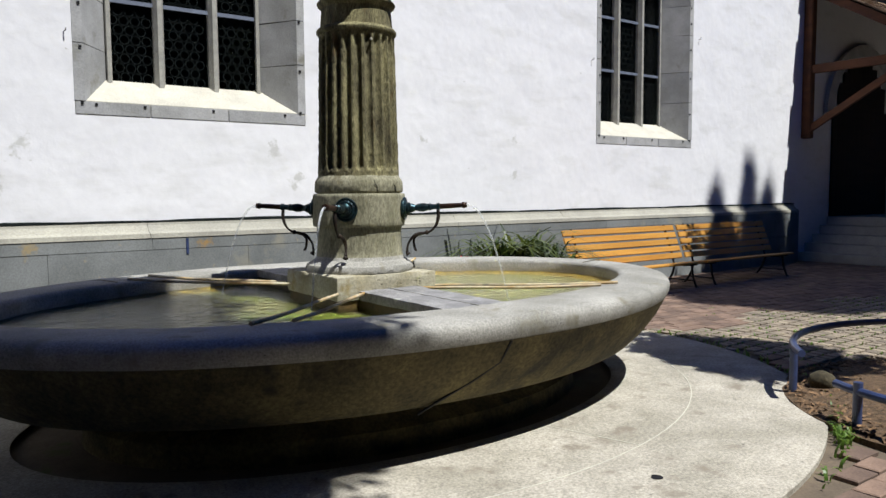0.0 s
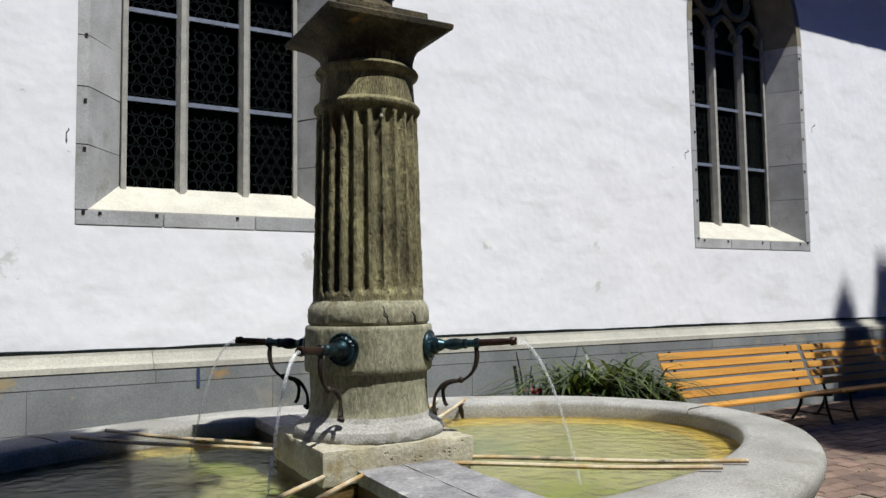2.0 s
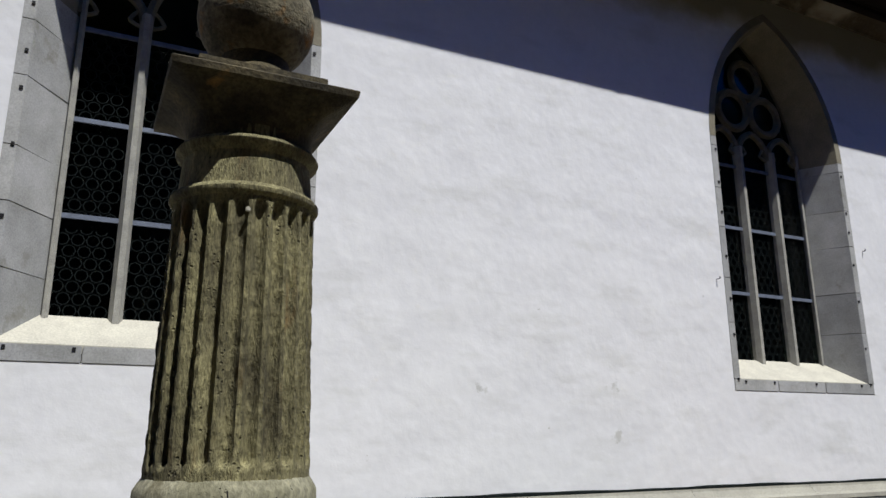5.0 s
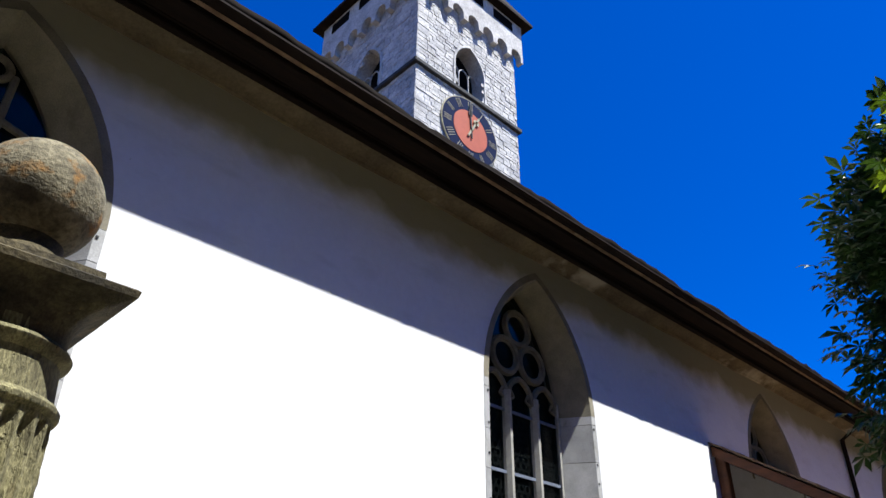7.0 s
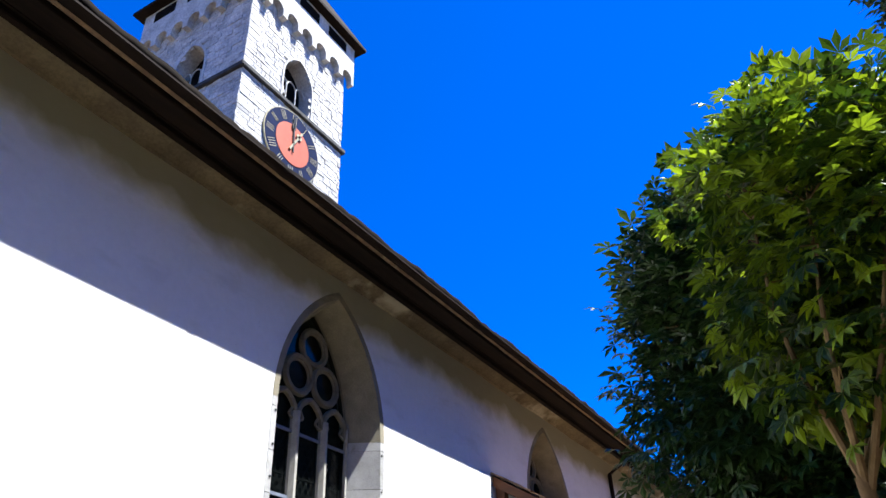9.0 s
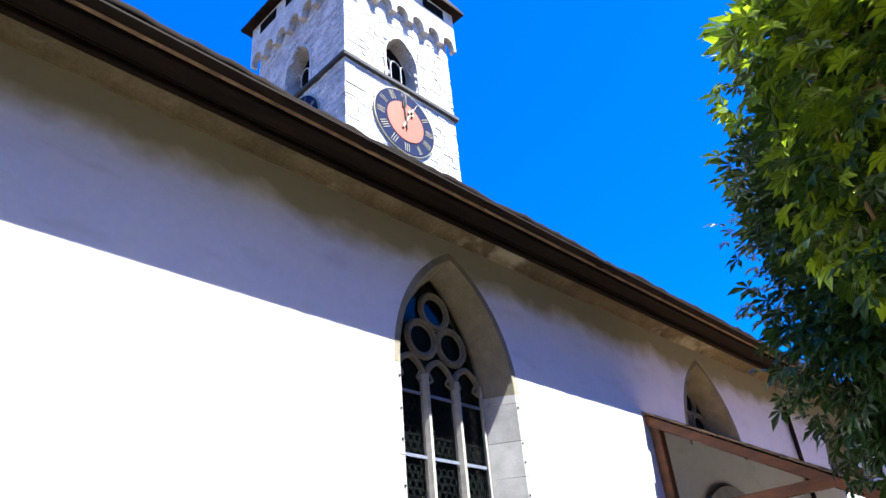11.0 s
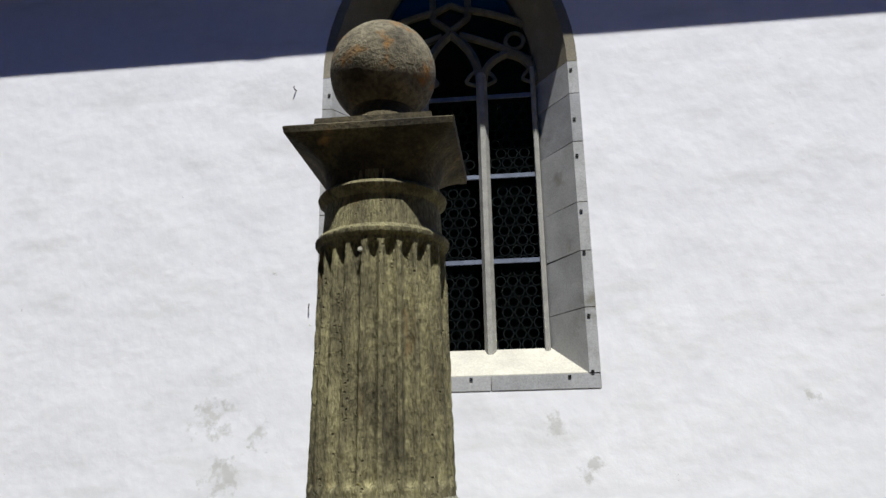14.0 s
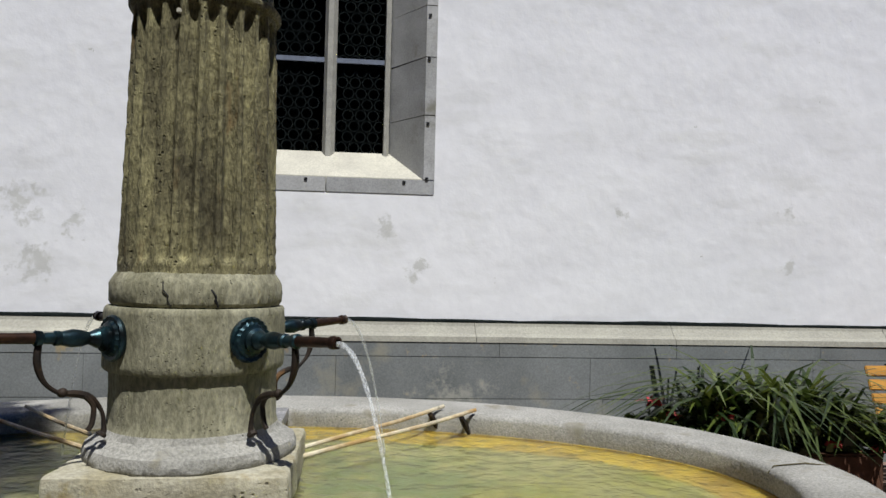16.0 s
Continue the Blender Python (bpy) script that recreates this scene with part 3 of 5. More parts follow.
    # tracery
    def ring(px, pz, r, t=0.056, a0=0.0, a1=360.0, seg=22):
        bm = bmesh.new()
        pts = [(px + r * math.cos(radians(a0 + (a1 - a0) * i / seg)), 9.33, pz + r * math.sin(radians(a0 + (a1 - a0) * i / seg))) for i in range(seg + 1)]
        tube(bm, pts, t, 6)
        part("tracery", bm, TRACERY_SHADED, w, smooth=True)

    def bow(p, q, rise_, t=0.052):
        bm = bmesh.new()
        (xa, za), (xb, zb) = p, q
        pts = []
        for i in range(11):
            u = i / 10
            k = 4 * u * (1 - u) * rise_
            dx, dz = xb - xa, zb - za
            L = math.hypot(dx, dz)
            pts.append((xa + dx * u - dz / L * k, 9.33, za + dz * u + dx / L * k))
        tube(bm, pts, t, 6)
        part("tracery", bm, TRACERY_SHADED, w, smooth=True)

    def head(mx, half, up):          # cusped head of a light
        bow((cx + mx - half, SPRING + 0.03), (cx + mx, SPRING + up), 0.09)
        bow((cx + mx, SPRING + up), (cx + mx + half, SPRING + 0.03), 0.09)
        for k in (-1, 1):
            bow((cx + mx + k * half, SPRING + 0.24), (cx + mx + k * half * 0.5, SPRING + 0.09), -k * 0.02, 0.022)
            bow((cx + mx + k * half * 0.5, SPRING + 0.09), (cx + mx + k * half, SPRING + 0.03), -k * 0.01, 0.022)

    if 0 < cx < 8:                  # flowing bars with a long-sided field
        head(0.0, 0.31, 0.70)
        for k in (-1, 1):
            head(k * 0.63, 0.29, 0.41)
            bow((cx + k * 0.2, SPRING + 0.9), (cx + k * 0.2, SPRING + 1.56), 0.0, 0.042)
            bow((cx, SPRING + 0.74), (cx + k * 0.2, SPRING + 0.9), 0.0, 0.04)
            bow((cx, SPRING + 1.08), (cx + k * 0.2, SPRING + 0.98), 0.0, 0.04)
            bow((cx + k * 0.2, SPRING + 1.0), (cx + k * 0.86, SPRING + 0.74), k * 0.03, 0.045)
            bow((cx + k * 0.1, SPRING + 0.68), (cx + k * 0.88, SPRING + 0.30), k * 0.03, 0.045)
            ring(cx + k * 0.71, SPRING + 0.56, 0.10, 0.026, seg=14)
        ring(cx, SPRING + 1.58, 0.14, 0.045, seg=16)
    else:                           # three roundels
        for mx in (-0.6, 0.0, 0.6):
            head(mx, 0.28, 0.42)
        ring(cx, SPRING + 1.28, 0.29)
        ring(cx - 0.32, SPRING + 0.74, 0.29)
        ring(cx + 0.32, SPRING + 0.74, 0.29)
        for px, pz in ((0, 1.28), (-0.32, 0.74), (0.32, 0.74)):
            ring(cx + px, SPRING + pz, 0.235, 0.02)
    # saddle bars
    z = gfoot + 0.88
    while z < SPRING + 0.1:
        bm = bmesh.new()
        for a, b in ((-0.885, -0.385), (-0.265, 0.265), (0.385, 0.885)):
            box(bm, cx + a, cx + b, 9.31, 9.335, z, z + 0.045)
        part("saddle_bar", bm, BAR_BLUE, w, "blue-grey painted iron bar")
        z += 0.93
    # glass
    bm = bmesh.new()
    lp = arch_loop(cx, 9.36, ghw - 0.0, gfoot, grise - 0.02, 10)
    bm.faces.new([bm.verts.new(p) for p in lp])
    pane = part("pane", bm, GLASS, w, "dark leaded bottle glass")
    pane.visible_shadow = False
    # lead lattice of round panes set in hexagons
    if detailed:
        verts, faces = [], []
        r = 0.062
        top = SPRING - 0.05
        for a, b in ((-0.885, -0.385), (-0.265, 0.265), (0.385, 0.885)):
            row = 0
            z = gfoot + 0.05
            while z < top:
                x = a + 0.06 + (r if row % 2 else 0)
                while x < b - 0.045:
                    k = len(verts)
                    for i in range(8):
                        c, s_ = math.cos(i * math.pi / 4), math.sin(i * math.pi / 4)
                        verts += [(cx + x + (r * 0.95) * c, 9.352, z + (r * 0.95) * s_), (cx + x + (r * 0.80) * c, 9.352, z + (r * 0.82) * s_)]
                    for i in range(8):
                        j = (i + 1) % 8
                        faces.append((k + 2 * i, k + 2 * j, k + 2 * j + 1, k + 2 * i + 1))
                    x += 2 * r
                z += r * 1.74
                row += 1
        tagged(mesh_from("lead_lattice", verts, faces, LEAD, w), kind="stuff")
    # iron nails in the surround
    if not short:
        bm = bmesh.new()
        for s in (-1, 1):
            for k in range(7):
                z = foot + 0.2 + k * 0.5 + rnd.uniform(-0.12, 0.12)
                box(bm, cx + s * (hw - 0.07) - 0.014, cx + s * (hw - 0.07) + 0.014, WALL_Y - 0.016, WALL_Y, z, z + 0.028)
        for x in (cx - 1.12, cx - 0.62, cx + 0.15, cx + 1.05):
            box(bm, x - 0.014, x + 0.014, WALL_Y - 0.014, WALL_Y, foot + 0.10, foot + 0.127)
        part("nail", bm, NAIL, w)
    return w


for i, (cx, foot, hw) in enumerate(WINDOWS):
    build_window(cx, foot, hw, "window_%d" % (i + 1), i < 3)


# plinth course of the church: sloped ledge and grey stones
def build_dado():
    bm = bmesh.new()
    loft(bm, [[(x, WALL_Y - 0.004, 1.135 + 0.006 * math.sin(x * 2.1) + 0.004 * math.sin(x * 7)), (x, WALL_Y - 0.035, 1.128 + 0.006 * math.sin(x * 2.1)), (x, WALL_Y - 0.035, 1.112), (x, WALL_Y, 1.112)] for x in np.arange(-14, 16.1, 0.3)])
    strip = part("flashing", bm, LEAD)
    d = tagged(new("baseboard"), "grey stone plinth course with pale sloped ledge along the wall", "plinth", kind="structure")
    strip.parent = d
    rnd = random.Random(4)
    y = WALL_Y
    x = -14.0
    while x < 15.9:
        x2 = min(x + rnd.uniform(1.7, 2.6), 16.0)
        bm = bmesh.new()
        prof = [(y, 1.112), (y - 0.03, 1.105), (y - 0.04, 1.075), (y - 0.10, 1.01), (y - 0.155, 0.985), (y - 0.165, 0.935), (y, 0.925)]
        loft(bm, [[(x + 0.002, a, b) for a, b in prof], [(x2 - 0.002, a, b) for a, b in prof]])
        for xx in (x + 0.002, x2 - 0.002):
            bm.faces.new([bm.verts.new((xx, a, b)) for a, b in prof])
        bmesh.ops.remove_doubles(bm, verts=bm.verts, dist=0.0005)
        part("ledge_stone", bm, LEDGE_STONE, d, "pale sloped ledge stone")
        x = x2
    for z0, z1, lo, hi in ((G - 0.05, 0.42, 0.9, 1.5), (0.424, 0.80, 1.3, 2.4), (0.804, 0.93, 1.4, 2.6)):
        x = -14.0 - rnd.uniform(0, 0.8)
        while x < 15.9:
            x2 = min(x + rnd.uniform(lo, hi), 16.0)
            part("dado_stone", boxed(x + 0.0015, x2 - 0.0015, y - 0.158 + rnd.uniform(-0.002, 0.002), y, z0, z1 - 0.001, bevel=0.002), DADO_STONE, d)
            x = x2


build_dado()

# eaves: cove, soffit boards, gutter, roof
EAVE = thing("eaves", "dark timber eaves with plaster cove and brown metal gutter", "eaves", kind="structure")
bm = bmesh.new()
prof = [(WALL_Y, 7.99), (WALL_Y - 0.04, 8.0), (WALL_Y - 0.06, 8.03), (WALL_Y - 0.16, 8.07), (WALL_Y - 0.28, 8.10), (WALL_Y - 0.30, 8.115), (WALL_Y - 0.30, 8.30), (WALL_Y, 8.30)]
loft(bm, [[(x, a, b + 0.012 * math.sin(x * 1.7) + 0.008 * math.sin(x * 4.1)) for a, b in prof] for x in np.arange(-14, 46.5, 0.5)])
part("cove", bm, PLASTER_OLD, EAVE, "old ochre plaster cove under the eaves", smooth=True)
for k in range(5):
    ya = WALL_Y - 0.31 - k * 0.15
    part("soffit_board", boxed(-14, 46, ya - 0.145, ya, 8.14 + 0.012 * (k % 2), 8.17 + 0.012 * (k % 2)), DARK_WOOD, EAVE)
for ya, za in ((0.33, 8.05), (0.72, 8.07)):
    part("eaves_beam", boxed(-14, 46, WALL_Y - ya - 0.1, WALL_Y - ya, za, za + 0.09, bevel=0.01), DARK_WOOD, EAVE)
bm = bmesh.new()
rows = []
for x in np.arange(-14, 46.2, 0.15):
    dz = 0.07 * noise.noise((x * 1.1, 0.3, 0.0)) + 0.045 * noise.noise((x * 4.5, 1.3, 0.0)) + 0.004 * math.sin(x * 13)
    rows.append([(x, WALL_Y - 0.98 + 0.075 * math.cos(radians(a)), 8.20 + dz + 0.085 * math.sin(radians(a))) for a in range(0, -181, -30)] + [(x, WALL_Y - 1.055, 8.24 + dz), (x, WALL_Y - 1.035, 8.24 + dz), (x, WALL_Y - 0.98, 8.20 + dz)])
loft(bm, rows)
part("gutter", bm, DARK_WOOD, EAVE, "brown half-round metal gutter", smooth=True)
bm = bmesh.new()
box(bm, -14.4, 46.4, 0.0, 9.6, 0, 0.04, m=Matrix.Translation((0, WALL_Y - 0.88, 8.10)) @ Matrix.Rotation(radians(42), 4, "X"))
tagged(part("roof", bm, TILE), "steep brown tiled church roof", "roof", kind="structure")

# closed nave behind the wall
bm = bmesh.new()
box(bm, -14, 46, 9.751, 17.5, G, 8.2)
bmesh.ops.delete(bm, geom=[f for f in bm.faces if f.normal.y < -0.5], context="FACES")
tagged(part("wall_nave", bm, INNER), "dim plain interior walls of the nave", "wall", kind="structure")

# ---- ground ----
bm = bmesh.new()
box(bm, -400, 400, -400, 400, G - 0.5, G - 0.03)
tagged(part("ground", bm, JOINT), "sandy ground with moss between the paving", "ground", kind="structure")

# ---- the fountain ----
FX, FY = 3.03, 5.17
fountain = thing("fountain", "old grey stone fountain with oval basin, fluted column and spouts", "fountain", at=(FX, FY, 0))
NSEG = 120
IA, IB, OA, OB, OY = 2.53, 1.45, 2.90, 1.955, 0.045     # half axes of the rim, and how far it lies north of the column


def oval(a, b, z, wob=0.0):
    out = []
    for i in range(NSEG):
        t = 2 * math.pi * i / NSEG
        k = 1 + wob * noise.noise((math.cos(t) * 3, math.sin(t) * 3, z * 4))
        out.append((a * k * math.cos(t), OY + b * k * math.sin(t), z + wob * 0.6 * noise.noise((math.cos(t) * 6, math.sin(t) * 6, z))))
    return out


# rim with rounded lip
bm = bmesh.new()
loft(bm, [oval(IA + 0.01, IB + 0.01, 0.60), oval(IA, IB, 0.69, 0.005), oval(IA + 0.012, IB + 0.012, 0.712, 0.005), oval(IA + 0.05, IB + 0.05, 0.722, 0.004),
          oval((IA + OA) / 2, (IB + OB) / 2, 0.728, 0.004), oval(OA - 0.08, OB - 0.08, 0.724, 0.004), oval(OA - 0.035, OB - 0.035, 0.713, 0.005), oval(OA - 0.008, OB - 0.008, 0.69, 0.005),
          oval(OA, OB, 0.665, 0.005), oval(OA - 0.006, OB - 0.006, 0.62, 0.005), oval(OA - 0.024, OB - 0.024, 0.585, 0.004), oval(OA - 0.30, OB - 0.30, 0.58)])
part("rim", bm, RIM_STONE, fountain, "worn pale grey stone rim", smooth=True, angle=50)
# bowl below it
bm = bmesh.new()
loft(bm, [oval(OA - 0.025, OB - 0.025, 0.586), oval(OA - 0.05, OB - 0.05, 0.54, 0.003), oval(OA - 0.11, OB - 0.10, 0.44, 0.003), oval(OA - 0.22, OB - 0.19, 0.31, 0.003), oval(OA - 0.33, OB - 0.28, 0.215, 0.003),
          oval(OA - 0.38, OB - 0.33, 0.185, 0.003), oval(OA - 0.46, OB - 0.40, 0.165), oval(OA - 0.80, OB - 0.66, 0.09), oval(OA - 1.05, OB - 0.85, 0.05), oval(0.3, 0.3, 0.04)])
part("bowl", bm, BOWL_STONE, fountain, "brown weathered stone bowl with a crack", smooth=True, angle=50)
bm = bmesh.new()
loft(bm, [oval(1.80, 1.12, 0.09), oval(1.84, 1.16, 0.02), oval(1.98, 1.28, -0.04), oval(2.0, 1.30, G - 0.05)])
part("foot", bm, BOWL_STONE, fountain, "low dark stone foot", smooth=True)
# inside: wall, floor
bm = bmesh.new()
loft(bm, [oval(IA + 0.008, IB + 0.008, 0.605), oval(IA, IB, 0.60), oval(IA - 0.01, IB - 0.01, 0.56), oval(IA - 0.04, IB - 0.04, 0.535), oval(IA - 0.12, IB - 0.12, 0.517), oval(IA - 0.24, IB - 0.22, 0.503)])
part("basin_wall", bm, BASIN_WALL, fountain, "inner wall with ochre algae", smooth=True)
bm = bmesh.new()
loft(bm, [oval(IA - 0.21, IB - 0.19, 0.508, 0.002), oval(2.1, 1.25, 0.48, 0.006), oval(1.5, 0.9, 0.45, 0.01), oval(0.9, 0.6, 0.43, 0.01), oval(0.1, 0.1, 0.43)])
part("basin_floor", bm, BASIN_ALGAE_SHADE, fountain, "basin floor with green algae and painted shade", smooth=True)
# slabs that divide the basin in two
for s in (-1, 1):
    y0, y1 = sorted((s * 0.40, s * (IB + 0.05)))
    part("divider", worn(-0.25, 0.25, y0, y1, 0.655, 0.724, 0.03, 0.010, 0.004, s * 2.0), SLAB_STONE, fountain, "flat grey stone slab across the basin", smooth=True, angle=45)
    part("divider_wall", boxed(-0.238, 0.238, y0, y1, 0.25, 0.656), ALGAE_DARK, fountain, "dark wet wall under the slab")
    part("slab_joint", boxed(-0.003, 0.003, y0 + 0.02, y1, 0.70, 0.7275), RIM_STONE, fountain)
bm = worn(-0.425, 0.425, -0.425, 0.425, 0.655, 0.83, 0.025, 0.014, 0.007, 5.0)
part("plinth", bm, PLINTH_STONE, fountain, "square stone plinth with chipped edges", smooth=True, angle=50)
part("plinth_foot", boxed(-0.405, 0.405, -0.405, 0.405, 0.25, 0.66), ALGAE_DARK, fountain, "algae-brown base below the plinth")

# water
for s in (-1, 1):
    bm = bmesh.new()
    lp = []
    for i in range(61):
        t = -math.pi / 2 + math.pi * i / 60
        lp.append((s * max((IA + 0.006) * math.cos(t), 0.0), OY + (IB + 0.006) * math.sin(t), 0.0))
    bm.faces.new([bm.verts.new(p) for p in (lp if s > 0 else lp[::-1])])
    me = bpy.data.meshes.new("water")
    bm.normal_update()
    bm.to_mesh(me)
    bm.free()
    me.materials.append(WATER)
    wob = new("water", me)
    wob.matrix_basis = pose(FX, FY, 0.605)
    wob.visible_shadow = False
    tagged(wob, "clear rippled water in the stone basin", "water", kind="structure")


# column
def rough(a, r, z):
    """Worn edges and dents of turned stone."""
    return r + 0.004 * noise.noise((math.cos(a) * 5, math.sin(a) * 5, z * 14)) + 0.003 * noise.noise((math.cos(a) * 16, math.sin(a) * 16, z * 40))


def flutes(a, r, z):
    if 1.57 < z < 2.585:
        u = (((a + 0.1) * 24 / (2 * math.pi)) % 1.0) * 2 - 1
        k = min(1.0, max(0.0, (z - 1.585 - 0.045 * u * u) / 0.02), max(0.0, (2.592 - 0.035 * u * u - z) / 0.035))
        q = 1 - (u / 0.66) ** 2
        return r - 0.032 * k * math.sqrt(max(q, 0.0)) + 0.003 * noise.noise((math.cos(a) * 6, math.sin(a) * 6, z * 9)) + 0.005 * noise.noise((math.cos(a) * 15, math.sin(a) * 15, z * 24))
    return r


bm = lathe(bmesh.new(), [(0.40, 0.82), (0.412, 0.835), (0.414, 0.858), (0.404, 0.882), (0.378, 0.895), (0.37, 0.905), (0.345, 0.92), (0.335, 0.945)], 96, shape=rough)
part("base_moulding", bm, RIM_STONE, fountain, "rounded grey base moulding", smooth=True)
bm = lathe(bmesh.new(), [(0.345, 0.92), (0.334, 0.945), (0.328, 0.97), (0.326, 1.0), (0.324, 1.05), (0.324, 1.10), (0.325, 1.168)], 96, shape=rough)
part("lower_drum", bm, DRUM_STONE, fountain, smooth=True)
bm = lathe(bmesh.new(), [(0.32, 1.165), (0.344, 1.168), (0.350, 1.178), (0.352, 1.20), (0.352, 1.25), (0.352, 1.30), (0.352, 1.35), (0.352, 1.39), (0.351, 1.405), (0.344, 1.416), (0.32, 1.417)], 120, shape=rough)
part("upper_drum", bm, DRUM_STONE, fountain, "pitted stone drum", smooth=True)
bm = lathe(bmesh.new(), [(0.315, 1.414), (0.33, 1.425), (0.337, 1.435), (0.337, 1.47), (0.336, 1.505), (0.325, 1.525), (0.308, 1.55)], 120, shape=rough)
part("shaft_ring", bm, DRUM_STONE, fountain, "cracked stone ring", smooth=True)
prof = [(0.309, 1.545), (0.308, 1.565), (0.308, 1.572)] + [(0.308 - 0.024 * (z - 1.58) / 1.0, z) for z in np.linspace(1.58, 2.58, 110)] + [(0.284, 2.588), (0.284, 2.60)]
bm = lathe(bmesh.new(), prof, 24 * 10, shape=flutes)
part("shaft", bm, COLUMN_STONE, fountain, "fluted weathered brown stone shaft", smooth=True, angle=40)
bm = lathe(bmesh.new(), [(0.28, 2.595), (0.294, 2.602), (0.302, 2.615), (0.302, 2.63), (0.29, 2.645), (0.272, 2.655), (0.27, 2.68), (0.262, 2.79), (0.27, 2.80), (0.29, 2.815), (0.295, 2.83), (0.285, 2.845), (0.262, 2.855), (0.262, 2.90)], 64)
part("neck", bm, COLUMN_STONE, fountain, "neck of the column with two rings", smooth=True)


def sq(h, z, k=0.0):
    """A square ring, its sides hollowed by k towards round."""
    out = []
    for i in range(48):
        a = 2 * math.pi * i / 48 + math.pi / 4
        c, s = math.cos(a), math.sin(a)
        q = h / max(abs(c), abs(s))
        q = q * (1 - k) + h * k
        out.append((q * c, q * s, z))
    return out


bm = bmesh.new()
rows = loft(bm, [sq(0.262, 2.85, 1.0), sq(0.262, 2.90, 0.92), sq(0.267, 2.94, 0.76), sq(0.279, 2.975, 0.52), sq(0.299, 3.005, 0.28), sq(0.33, 3.03, 0.1), sq(0.364, 3.046), sq(0.369, 3.072), sq(0.36, 3.08), sq(0.265, 3.084), sq(0.26, 3.155), sq(0.1, 3.16)])
bm.faces.new(rows[-1])
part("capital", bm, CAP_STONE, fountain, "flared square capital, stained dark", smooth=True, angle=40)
bm = lathe(bmesh.new(), [(0.20, 3.13), (0.21, 3.16), (0.17, 3.20), (0.15, 3.24), (0.15, 3.32)], 32)
part("ball_neck", bm, CAP_STONE, fountain, smooth=True)
bm = bmesh.new()
bmesh.ops.create_uvsphere(bm, u_segments=48, v_segments=32, radius=0.256)
for v in bm.verts:
    v.co *= 1 + 0.012 * noise.noise(v.co * 6)
bmesh.ops.translate(bm, verts=bm.verts, vec=(0, 0, 3.495))
part("ball", bm, BALL_STONE, fountain, "stone ball with rust-brown lichen", smooth=True)


# spouts on the four corners
def along(az, r, z, side=0.0):
    c, s = math.cos(radians(az)), math.sin(radians(az))
    return (r * c - side * s, r * s + side * c, z)


